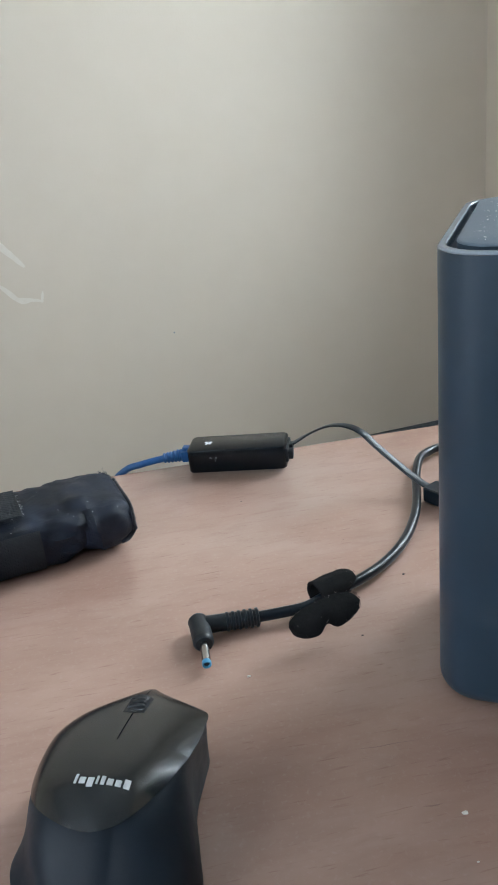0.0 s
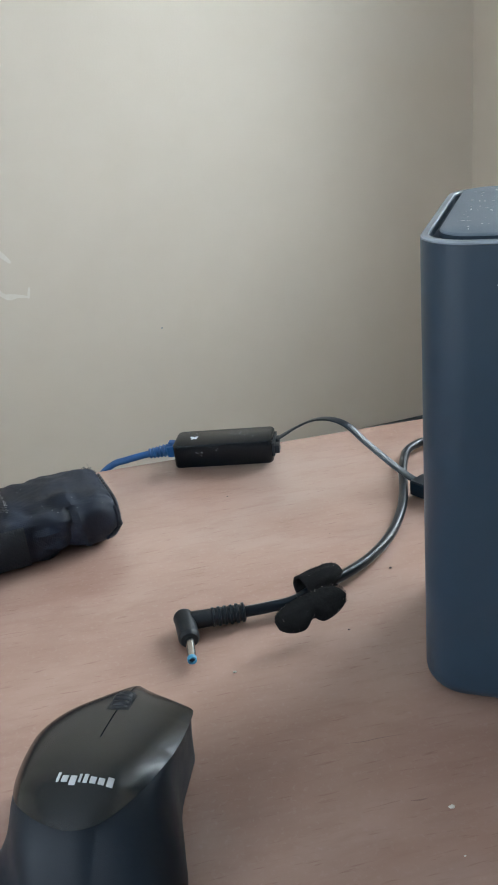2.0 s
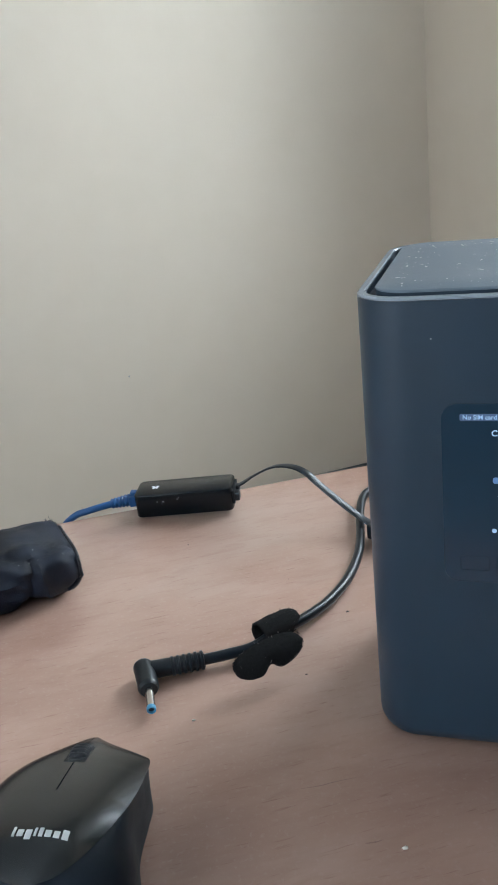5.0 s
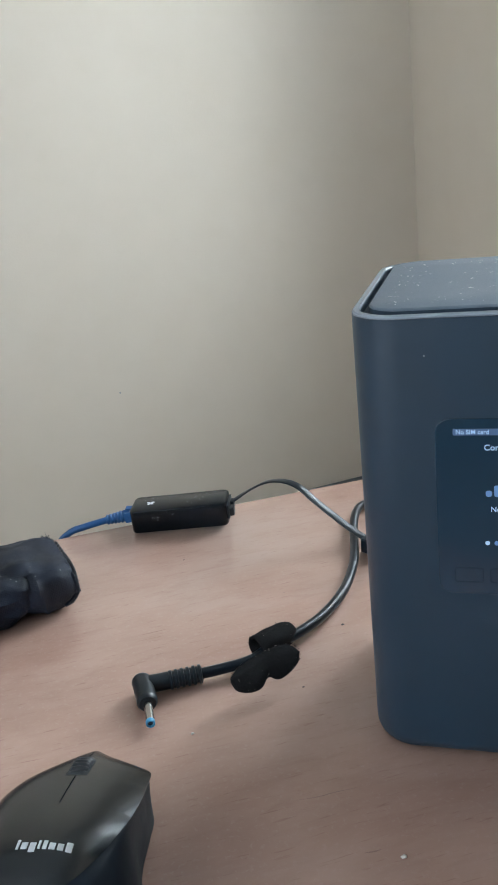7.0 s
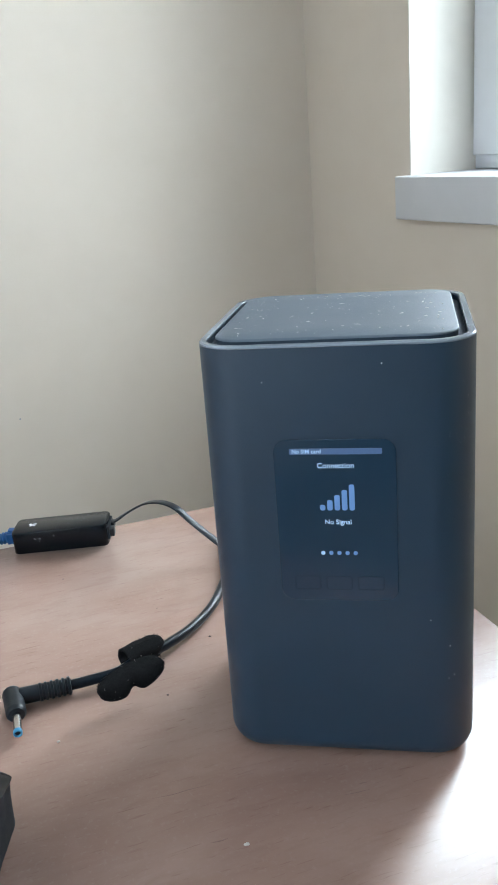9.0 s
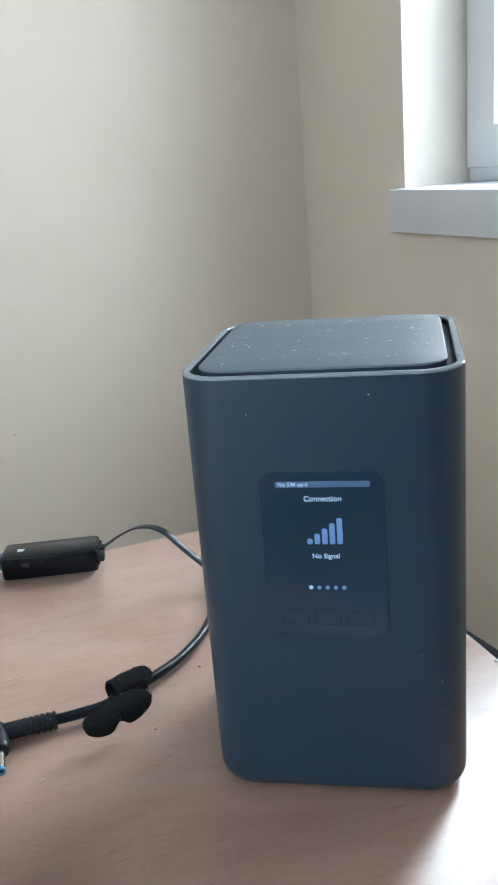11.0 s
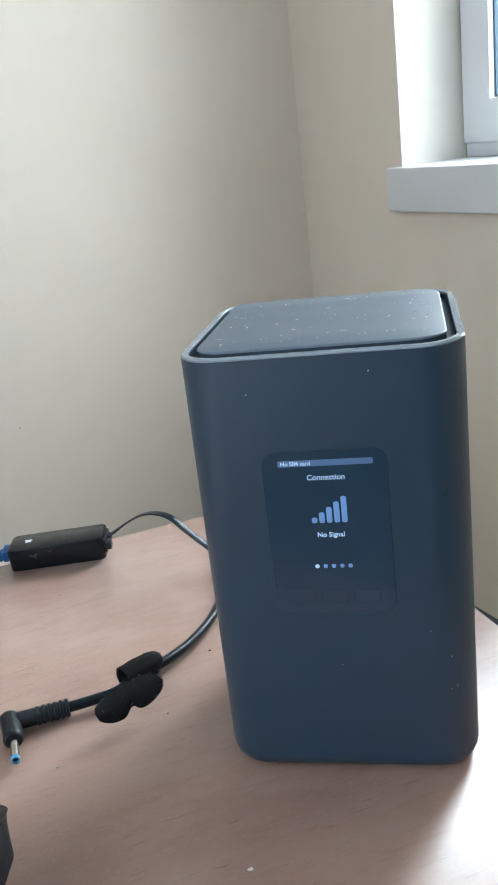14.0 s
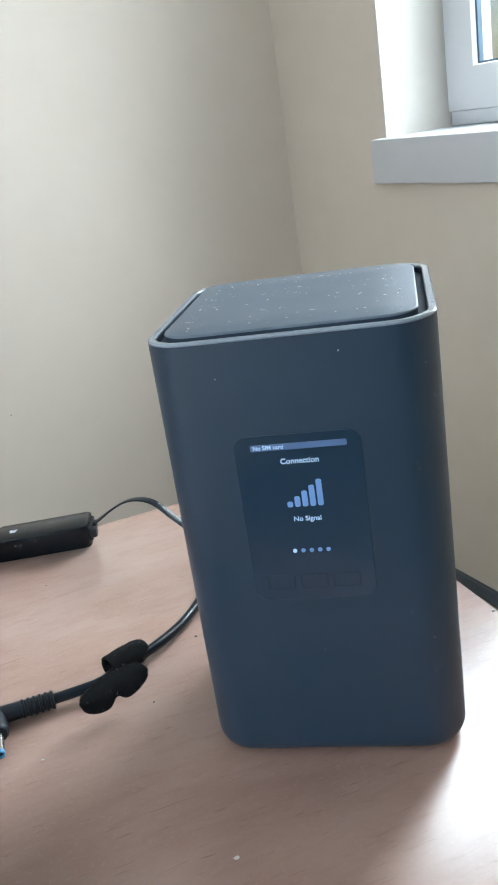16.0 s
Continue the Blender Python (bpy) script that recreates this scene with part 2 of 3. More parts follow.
    for k, (sx, sy) in enumerate(((1, 1), (-1, 1), (-1, -1), (1, -1))):
        for i in range(n + 1):
            a = math.pi / 2 * (k + i / n)
            out.append((sx * (w / 2 - r) + r * math.cos(a), sy * (d / 2 - r) + r * math.sin(a)))
    return out


def loft(loops, low=True, high=True, closed=True):
    bm = bmesh.new()
    rows = [[bm.verts.new(p) for p in loop] for loop in loops]
    n = len(rows[0])
    for a, b in zip(rows, rows[1:]):
        for i in range(n if closed else n - 1):
            j = (i + 1) % n
            bm.faces.new((a[i], a[j], b[j], b[i]))
    if low:
        bm.faces.new(list(reversed(rows[0])))
    if high:
        bm.faces.new(rows[-1])
    return bm


def prism(w, d, r, steps, n=8, low=True, high=True):
    """A rounded rectangle drawn up through steps of (inset, z)."""
    return loft([[(x, y, z) for x, y in rounded(w - 2 * i, d - 2 * i, max(r - i, 0.0006), n)] for i, z in steps], low, high)


def spline(points, per=8):
    """A smooth run through points (Catmull-Rom)."""
    p = [Vector(q) for q in points]
    p = [2 * p[0] - p[1]] + p + [2 * p[-1] - p[-2]]
    out = []
    for a, b, c, d in zip(p, p[1:], p[2:], p[3:]):
        for i in range(per):
            t = i / per
            out.append(0.5 * (2 * b + (c - a) * t + (2 * a - 5 * b + 4 * c - d) * t * t + (3 * b - a - 3 * c + d) * t ** 3))
    return out + [p[-2]]


def sweep(path, radius, segs=14, flat=1.0, up=(0, 0, 1), square=0.0):
    """A tube along path. radius: a number or one for each point; flat: width across over height along up."""
    loops, n = [], len(path)
    side = None
    for i, p in enumerate(path):
        d = (path[min(i + 1, n - 1)] - path[max(i - 1, 0)]).normalized()
        s = d.cross(Vector(up)) if side is None or flat != 1.0 else side - d * side.dot(d)
        side = s.normalized()
        u = side.cross(d)
        r = radius[i] if hasattr(radius, "__len__") else radius
        ring = []
        for k in range(segs):
            a = 2 * math.pi * k / segs
            c, s_ = math.cos(a), math.sin(a)
            if square:
                e = 1 - square
                c, s_ = math.copysign(abs(c) ** e, c), math.copysign(abs(s_) ** e, s_)
            ring.append(p + side * (c * r * flat) + u * (s_ * r))
        loops.append(ring)
    return loft(loops)


def lump(radius, seed, detail=2, rough=0.35):
    bm = bmesh.new()
    bmesh.ops.create_icosphere(bm, subdivisions=detail, radius=radius)
    for v in bm.verts:
        v.co *= 1 + rough * noise.noise(v.co / radius * 1.3 + Vector((seed * 7.1, 0, 0)))
    return bm


def letters(name, text, size, mat, parent, m, label=""):
    cu = bpy.data.curves.new(name, "FONT")
    cu.body, cu.size, cu.extrude, cu.align_x, cu.align_y = text, size, 0.0001, "CENTER", "CENTER"
    cu.offset = size * 0.012
    tmp = new(name, cu)
    me = bpy.data.meshes.new_from_object(tmp.evaluated_get(bpy.context.evaluated_depsgraph_get()))
    bpy.data.objects.remove(tmp)
    me.materials.clear()
    me.materials.append(mat)
    ob = new(name, me)
    ob.parent, ob.matrix_local = parent, m
    if label:
        ob["label"] = label
    return ob


# ---------------------------------------------------------------- the room
def setting(name, bm, mat, label, category):
    return tagged(link(name, bm, mat), label, category, kind="structure")


setting("floor", box((LEFT_X - THICK, FRONT_Y - THICK, FLOOR_Z - 0.1), (SIDE_X + THICK, BACK_Y + THICK, FLOOR_Z)), FLOOR, "plain brown floor of the room", "floor")
setting("ceiling", box((LEFT_X - THICK, FRONT_Y - THICK, CEIL_Z), (SIDE_X + THICK, BACK_Y + THICK, CEIL_Z + 0.1)), CEILING, "plain white painted ceiling", "ceiling")
setting("wall_back", box((LEFT_X - THICK, BACK_Y, FLOOR_Z), (SIDE_X + THICK, BACK_Y + THICK, CEIL_Z)), WALL, "cream painted plaster wall with small filler patches", "wall")
LX = LEFT_X - THICK
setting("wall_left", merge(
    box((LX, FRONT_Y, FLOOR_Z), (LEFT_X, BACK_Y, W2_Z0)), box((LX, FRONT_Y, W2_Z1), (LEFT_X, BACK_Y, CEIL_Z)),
    box((LX, FRONT_Y, W2_Z0), (LEFT_X, W2_Y0, W2_Z1)), box((LX, W2_Y1, W2_Z0), (LEFT_X, BACK_Y, W2_Z1))), WALL, "plain cream painted wall with an opening for the added window", "wall")
setting("wall_front", box((LX, FRONT_Y - THICK, FLOOR_Z), (SIDE_X + THICK, FRONT_Y, CEIL_Z)), DIM_WALL, "plain unseen wall, coloured dark grey to cut fill light", "wall")
X0, X1 = SIDE_X, SIDE_X + THICK
setting("wall_window", merge(
    box((X0, FRONT_Y, FLOOR_Z), (X1, BACK_Y, WIN_Z0 - 0.03)),
    box((X0, FRONT_Y, WIN_Z1), (X1, BACK_Y, CEIL_Z)),
    box((X0, FRONT_Y, WIN_Z0 - 0.03), (X1, WIN_Y0, WIN_Z1)),
    box((X0, WIN_Y1, WIN_Z0 - 0.03), (X1, BACK_Y, WIN_Z1))), WALL, "cream painted wall with a deep window opening", "wall")
setting("baseboard", box((LEFT_X, BACK_Y - 0.016, FLOOR_Z), (SIDE_X, BACK_Y, -0.592), 0.004), SKIRT, "dark grey painted skirting board along the wall", "baseboard")
setting("baseboard", box((SIDE_X - 0.014, FRONT_Y, FLOOR_Z), (SIDE_X, BACK_Y - 0.016, -0.710), 0.003), SKIRT, "low dark grey skirting below the window", "baseboard")

# window
window = thing("window_1", Matrix.Translation((FRAME_X, 0, 0)), "white plastic window in a deep reveal with a thick sill", "window", kind="structure")
window.matrix_world = Matrix.Translation((0, 0, 0))
part("reveal", merge(box((X0 - 0.0006, WIN_Y1 - 0.004, WIN_Z0), (FRAME_X, WIN_Y1 - 0.0005, WIN_Z1)),
                     box((X0 + 0.001, WIN_Y0 + 0.0005, WIN_Z0), (FRAME_X, WIN_Y0 + 0.004, WIN_Z1)),
                     box((X0 + 0.001, WIN_Y0 + 0.004, WIN_Z1 - 0.004), (FRAME_X, WIN_Y1 - 0.004, WIN_Z1 - 0.0005))), REVEAL, window, "white plastered reveal")
part("window_sill", box((SIDE_X - 0.028, WIN_Y0 - 0.05, 0.121), (FRAME_X + 0.02, WIN_Y1 + 0.014, WIN_Z0), 0.003, 3), SILL, window, "thick white painted window sill")


def ring_frame(name, x0, x1, y0, y1, z0, z1, w, mat, parent, bevel=0.004):
    """A mitred frame of width w with softened edges on the room's side."""
    steps = ((0, x1), (0, x0 + bevel), (bevel * 0.3, x0 + bevel * 0.3), (bevel, x0), (w - bevel, x0), (w - bevel * 0.3, x0 + bevel * 0.3), (w, x0 + bevel), (w, x1), (0, x1))
    return part(name, loft([[(x, y0 + i, z0 + i), (x, y1 - i, z0 + i), (x, y1 - i, z1 - i), (x, y0 + i, z1 - i)] for i, x in steps], False, False), mat, parent)


ring_frame("window_frame", FRAME_X, FRAME_X + 0.06, WIN_Y0 + 0.004, WIN_Y1 - 0.004, WIN_Z0, WIN_Z1 - 0.004, 0.030, PVC, window)
y0, y1 = WIN_Y0 + 0.026, WIN_Y1 - 0.010
sash = ring_frame("sash", FRAME_X - 0.012, FRAME_X + 0.04, y0, y1, WIN_Z0 + 0.027, WIN_Z1 - 0.03, 0.082, PVC, window, 0.006)
ring_frame("gasket", FRAME_X + 0.001, FRAME_X + 0.012, y0 + 0.081, y1 - 0.081, WIN_Z0 + 0.108, WIN_Z1 - 0.111, 0.005, GASKET, sash, 0.001)
pane = part("pane", box((FRAME_X + 0.012, y0 + 0.078, WIN_Z0 + 0.105), (FRAME_X + 0.018, y1 - 0.078, WIN_Z1 - 0.108)), PANE, sash, "clear window pane")
pane.visible_shadow = False

fill_window = thing("window_fill", Matrix.Identity(4), "plain white window, unseen, added across the room for fill light", "window", kind="structure")
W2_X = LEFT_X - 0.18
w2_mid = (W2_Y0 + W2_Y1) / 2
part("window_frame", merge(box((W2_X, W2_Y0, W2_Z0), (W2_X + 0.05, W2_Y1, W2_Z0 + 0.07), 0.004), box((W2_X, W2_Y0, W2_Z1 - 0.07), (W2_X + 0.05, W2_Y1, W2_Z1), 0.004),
                           *[box((W2_X + 0.001, y, W2_Z0 + 0.069), (W2_X + 0.049, y + 0.07, W2_Z1 - 0.069), 0.004) for y in (W2_Y0, w2_mid - 0.035, W2_Y1 - 0.07)]), PVC, fill_window)
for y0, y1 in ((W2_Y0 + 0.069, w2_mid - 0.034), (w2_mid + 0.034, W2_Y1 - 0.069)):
    part("pane", box((W2_X + 0.02, y0, W2_Z0 + 0.068), (W2_X + 0.026, y1, W2_Z1 - 0.068)), PANE, fill_window, "clear window pane").visible_shadow = False

# filler patches and a mark on the wall
def smear(points, width, seed):
    """A thin uneven dab of filler drawn along points on the wall."""
    path = spline(points, 8)
    top, low = [], []
    for i, p in enumerate(path):
        f = math.sin(math.pi * min(1, (i + 1.2) / (len(path) + 1))) ** 0.5
        w = width * f * (0.8 + 0.5 * noise.noise(p * 60 + Vector((seed, 0, 0))))
        d = (path[min(i + 1, len(path) - 1)] - path[max(i - 1, 0)]).normalized()
        u = Vector((-d.z, 0, d.x))
        top.append(p + u * w), low.append(p - u * w)
    loops = [[q + Vector((0, 0.001, 0)) for q in (a, b)] + [q - Vector((0, 0.0008, 0)) for q in (b, a)] for a, b in zip(top, low)]
    return loft(loops)


for pts, w, seed in ((((-0.145, 0.045), (-0.118, -0.012), (-0.098, -0.036), (-0.077, -0.062)), 0.007, 1),
                     (((-0.150, -0.075), (-0.122, -0.105), (-0.100, -0.128), (-0.075, -0.131), (-0.052, -0.137)), 0.006, 2),
                     (((-0.056, -0.140), (-0.053, -0.128), (-0.050, -0.116)), 0.003, 3)):
    patch = link("filler_patch", smear([(x, BACK_Y, z) for x, z in pts], w, seed), PLASTER)
    tagged(patch, "thin smear of white filler on the cream wall", "filler", "filler patches", "structure")
mark = link("wall_mark", moved(lump(0.0021, 5), Matrix.Translation((0.214, BACK_Y, -0.2508)) @ Matrix.Diagonal((1, 0.35, 1, 1))), SCUFF)
tagged(mark, "small dark speck on the cream wall", "mark", "", "structure")

# ---------------------------------------------------------------- the desk
DESK = Matrix.Rotation(radians(-7.23), 4, "Z")
desk = thing("desk", DESK @ Matrix.Translation((0, -0.0007, 0)), "desk with a pinkish brown wood-grain laminate top", "desk")
part("desktop", box((-1.05, -0.502, -0.026), (0.234, 0, 0), 0.0015, 2), WOOD, desk, "worn wood-grain laminate top")
for x in (-0.98, 0.17):
    for y in (-0.46, -0.06):
        part("leg", box((x - 0.02, y - 0.02, FLOOR_Z + 0.0007), (x + 0.02, y + 0.02, -0.026), 0.003), LEG, desk)

# short worn scratches in the laminate
for pts, wide in ((((-0.0365, -0.3245), (-0.0270, -0.3270), (-0.0196, -0.3279), (-0.0087, -0.3300)), 0.00028),
                  (((0.0411, -0.3688), (0.0470, -0.3706), (0.0533, -0.3719)), 0.00030),
                  (((0.0505, -0.3664), (0.0530, -0.3667), (0.0550, -0.3674)), 0.00035),
                  (((-0.0240, -0.3640), (-0.0200, -0.3652), (-0.0165, -0.3655)), 0.00040)):
    path = spline([desk.matrix_world.inverted() @ Vector((x, y, 0.0)) for x, y in pts], 6)
    n = len(path) - 1
    part("scratch", sweep(path, [max(0.00006, wide * math.sin(math.pi * i / n) ** 0.7) * 0.35 for i in range(n + 1)], 6, flat=2.8), SCRATCH, desk, "thin dark scratch")

# ---------------------------------------------------------------- the router
W, D, H, R = 0.1201, 0.1240, 0.206, 0.0195
router = thing("router", pose(0.0940, -0.2978, 0, 0, 0, -36.37), "tall dark slate-blue router with a lit front display", "router")
fillet = [(0.009 * (1 - math.sin(a)), 0.0005 + 0.009 * (1 - math.cos(a))) for a in [math.pi / 2 * i / 6 for i in range(7)]]
part("shell", prism(W, D, R, [(0.03, 0.0005)] + fillet + [(0, 0.06), (0, 0.13), (0, H - 0.0020), (0, H - 0.0014), (0.0034, H - 0.0014), (0.0034, H - 0.0042)], 10, True, True), SHELL, router, "matt slate-blue plastic body")


def rim_half(front):
    """Half of the rim round the lid, cut at the seam on both sides."""
    cut = -0.0353
    outer, inner = rounded(W, D, R, 10), rounded(W - 0.0068, D - 0.0068, R - 0.0034, 10)
    pts = list(zip(outer, inner))
    if front:
        ks = [k for k in range(len(pts)) if outer[k][1] < cut - 0.0003]
        run = [pts[k] for k in ks]
        edge = cut - 0.0003
        run = [((-W / 2, edge), (-W / 2 + 0.0034, edge))] + run + [((W / 2, edge), (W / 2 - 0.0034, edge))]
    else:
        n = len(pts)
        start = [k for k in range(n) if outer[k][1] < cut][-1] + 1
        run = [pts[(start + k) % n] for k in range(n) if outer[(start + k) % n][1] > cut]
        edge = cut + 0.0003
        run = [((W / 2, edge), (W / 2 - 0.0034, edge))] + run + [((-W / 2, edge), (-W / 2 + 0.0034, edge))]
    loops = []
    for (ox, oy), (ix_, iy) in run:
        mx, my = ox + (ix_ - ox) * 0.22, oy + (iy - oy) * 0.22
        kx, ky = ox + (ix_ - ox) * 0.85, oy + (iy - oy) * 0.85
        loops.append([(ox, oy, H - 0.0012), (ox, oy, H - 0.0007), (mx, my, H), (kx, ky, H), (ix_, iy, H - 0.0005), (ix_, iy, H - 0.0012)])
    return loft(loops)


part("rim", rim_half(True), RIM, router, "lighter satin edge of the top")
part("rim", rim_half(False), RIM, router)
part("groove", prism(W - 0.0068, D - 0.0068, R - 0.0034, [(0.0002, H - 0.0041), (0.0002, H - 0.0036)], 10), GROOVE, router)
part("lid_shaded_side", prism(W - 0.0146, D - 0.0146, R - 0.006, [(0, H - 0.0036), (0, H + 0.0005)], 10), GROOVE, router)
lid = part("lid", prism(W - 0.0142, D - 0.0142, R - 0.006, [(0, H + 0.0003), (0, H + 0.0008), (0.0003, H + 0.0012), (0.0009, H + 0.0014), (0.02, H + 0.0017)], 10), LID, router, "dusty flat grey lid, lightened for the window's sheen")
# dust and scratches on the lid
rnd = random.Random(4)
specks = []
for k in range(420):
    x, y = rnd.uniform(-0.048, 0.048), rnd.uniform(-0.048, 0.048)
    s = rnd.choice((0.00008, 0.0001, 0.00012, 0.00014, 0.00018, 0.00022, 0.0003, 0.00042))
    l = rnd.choice((1, 1, 1, 2.2, 5))
    specks.append(moved(lump(s, k, 1), Matrix.Translation((x, y, H + 0.0016)) @ Matrix.Rotation(rnd.uniform(0, 3.1), 4, "Z") @ Matrix.Diagonal((l, 1, 0.6, 1))))
dust = part("dust", merge(*specks), DUST, lid, "pale specks of dust")
dust["kind"] = "stuff"
marks = []
for k, (x, z, s) in enumerate(((0.0207, 0.197, 0.0004), (0.048, 0.047, 0.0003), (0.0505, 0.049, 0.0003), (0.040, 0.077, 0.0003), (0.0485, 0.064, 0.0003), (-0.03, 0.19, 0.0003), (0.010, 0.163, 0.0003), (0.0, 0.06, 0.0002))):
    marks.append(moved(lump(s, k + 40, 1), Matrix.Translation((x, -D / 2, z)) @ Matrix.Diagonal((0.8, 0.4, 1, 1))))
for k in range(18):
    a, z = radians(rnd.uniform(-72, -30)), 0.205 - abs(rnd.gauss(0.040, 0.016))
    marks.append(moved(lump(rnd.choice((0.00007, 0.0001, 0.00014)), k + 70, 1), Matrix.Translation((W / 2 - R + R * math.cos(a), R - D / 2 + R * math.sin(a), z)) @ Matrix.Diagonal((1, 1, 1.5, 1))))
part("dust", merge(*marks), DUST, router, "tiny pale specks on the front")["kind"] = "stuff"


def face(x, z, proud=0.0006):
    """Places flat drawings (x right, y up) on the router's front."""
    return Matrix.Translation((x, -D / 2 - proud, z)) @ Matrix.Rotation(radians(90), 4, "X")


def plate(w, h, r, thick, n=5):
    return prism(w, h, r, [(0, -thick), (0, thick * 0.6), (0.00015, thick)], n)


def on_face(name, bm, mat, parent, x, z, proud, label=""):
    ob = part(name, bm, mat, parent, label)
    ob.matrix_local = face(x, z, proud)
    return ob


screen = on_face("screen", plate(0.0530, 0.0775, 0.006, 0.0004), SCREEN, router, -0.0005, 0.1255, 0.0001, "dark glossy display with pale blue symbols")
inv = face(-0.0005, 0.1255, 0.0).inverted()


def on_screen(name, bm, mat, x, z, label=""):
    ob = part(name, bm, mat, screen, label)
    ob.matrix_local = inv @ face(x, z, 0.00052)
    return ob


on_screen("status_bar", plate(0.0400, 0.0027, 0.0002, 0.0001), STATUS, 0.0, 0.1588, "dim blue status bar")
letters("status_text", "No SIM card", 0.0025, INK, screen, inv @ face(-0.0125, 0.1588, 0.0007), "small pale lettering")
letters("heading", "Connection", 0.0034, INK, screen, inv @ face(-0.0001, 0.1522, 0.0006), "pale blue lettering")
letters("caption", "No Signal", 0.0031, INK, screen, inv @ face(0.0001, 0.1256, 0.0006), "pale blue lettering")
for k, hgt in enumerate((0.0026, 0.0049, 0.0073, 0.0097, 0.0122)):
    on_screen("signal_bar", plate(0.0024, hgt, 0.0009, 0.0001), BAR, -0.0065 + k * 0.00325, 0.1312 + hgt / 2)
for k in range(5):
    on_screen("page_dot", plate(0.0019, 0.0019, 0.00094, 0.0001, 6), INK if k == 0 else BAR, -0.0072 + k * 0.00362, 0.1105)
for k in range(3):
    ring = loft([[(x, y, 0.0001) for x, y in rounded(0.0118, 0.0070, 0.0012, 4)], [(x, y, 0.0002) for x, y in rounded(0.0114, 0.0066, 0.001, 4)],
                 [(x, y, 0.0001) for x, y in rounded(0.0110, 0.0062, 0.0008, 4)]], False, False)
    on_screen("touch_key", ring, KEY, -0.0148 + k * 0.0143, 0.0955)

# ---------------------------------------------------------------- the mouse
MOUSE_F, MOUSE_YAW = 0.110, -26.2      # length; its right axis lies at this angle
mouse = thing("computer_mouse", pose(-0.1350, -0.3335, 0.0006, 0, 0, MOUSE_YAW), "black wireless mouse with a glossy top and matt sides", "mouse")


def curve_at(t, keys):
    """A smooth value at t from (t, value) keys."""
    t = min(max(t, keys[0][0]), keys[-1][0])
    for i in range(len(keys) - 1):
        (a, va), (b, vb) = keys[i], keys[i + 1]
        if t <= b:
            (p, vp), (q, vq) = keys[max(i - 1, 0)], keys[min(i + 2, len(keys) - 1)]
            h, f = b - a, (t - a) / (b - a)
            m0, m1 = (vb - vp) / (b - p) * h, (vq - va) / (q - a) * h
            return (2 * f ** 3 - 3 * f * f + 1) * va + (f ** 3 - 2 * f * f + f) * m0 + (3 * f * f - 2 * f ** 3) * vb + (f ** 3 - f * f) * m1


M_AXIS = -0.004        # the wheel's line lies left of the middle
M_RIGHT = ((-0.052, 0.006), (-0.048, 0.029), (-0.040, 0.0370), (-0.025, 0.0385), (-0.008, 0.0350), (0.012, 0.0304), (0.030, 0.0300), (0.042, 0.0292), (0.047, 0.0240), (0.054, 0.0115), (0.060, 0.002))
M_LEFT = ((-0.052, 0.004), (-0.048, 0.011), (-0.040, 0.0205), (-0.025, 0.0290), (-0.008, 0.0355), (0.012, 0.0392), (0.024, 0.0385), (0.036, 0.0318), (0.048, 0.0175), (0.060, 0.002))
M_TOP = ((-0.052, 0.004), (-0.048, 0.0130), (-0.040, 0.0245), (-0.030, 0.0355), (-0.018, 0.0402), (-0.006, 0.0402), (0.008, 0.0382), (0.022, 0.0352), (0.036, 0.0316), (0.048, 0.0276), (0.056, 0.0240), (0.060, 0.0215))


def cover_edge(s):
    """How far right the glossy cover reaches, curving in towards the back."""
    return M_AXIS + 0.0292 * max(0.0, 1 - ((0.03 - s) / 0.0618) ** 2) ** 0.5 if s < 0.03 else 0.1


M_CREASE = radians(38)  # the angle at which the domed top meets the side


def mouse_point(s, a, grow=0.0):
    """A point on the mouse's skin: s along its length, a from the right foot (0) over the top to the left foot (pi)."""
    right, left, top = (curve_at(s, k) for k in (M_RIGHT, M_LEFT, M_TOP))
    c, sn = math.cos(a), math.sin(a)
    if c > 0:
        t = a / M_CREASE
        back = min(1.0, max(0.0, (0.008 - s) / 0.050))
        drop = 0.20 + 0.25 * back * back * (3 - 2 * back)
        brow = max(cover_edge(s) - M_AXIS, 0.25 * right) if s < 0.03 else right * 0.965
        drop *= min(1.0, brow / (0.9 * right)) ** 1.4
        if t >= 1:
            q = (math.pi / 2 - a) / (math.pi / 2 - M_CREASE)
            x, z = brow * q, top * (1 - drop * q ** 2.2)
        else:
            foot = 0.90 + 0.10 * back
            lean = (1 - t) * math.pi / 2
            x, z = brow + (right * foot - brow) * math.sin(lean), top * (1 - drop) * math.cos(lean)
    else:
        z = top * abs(sn) ** 0.66
        x = -left * abs(c) ** 0.60
        low_side = max(0.0, 1 - z / max(top, 1e-6))
        x *= 1 - (0.055 * math.sin(math.pi * z / (top * 0.9)) if z < top * 0.9 else 0)
        x -= 0.0090 * low_side ** 3 * math.exp(-((s + 0.024) / 0.020) ** 2)
    p = Vector((x + M_AXIS, s, z))
    if grow:
        p += Vector((0.5 * c, 0.15 * s / 0.06, abs(sn))) * grow
    return p


def mouse_body(ns=72, na=72):
    bm = bmesh.new()
    rows = [[bm.verts.new(mouse_point(-0.052 + 0.112 * i / ns, math.pi * k / na)) for k in range(na + 1)] for i in range(ns + 1)]
    for a, b in zip(rows, rows[1:]):
        for k in range(na):
            bm.faces.new((a[k], a[k + 1], b[k + 1], b[k]))
    bm.faces.new(rows[0]), bm.faces.new(list(reversed(rows[-1])))
    bm.faces.new([r[0] for r in rows] + [r[-1] for r in reversed(rows)])
    return bm


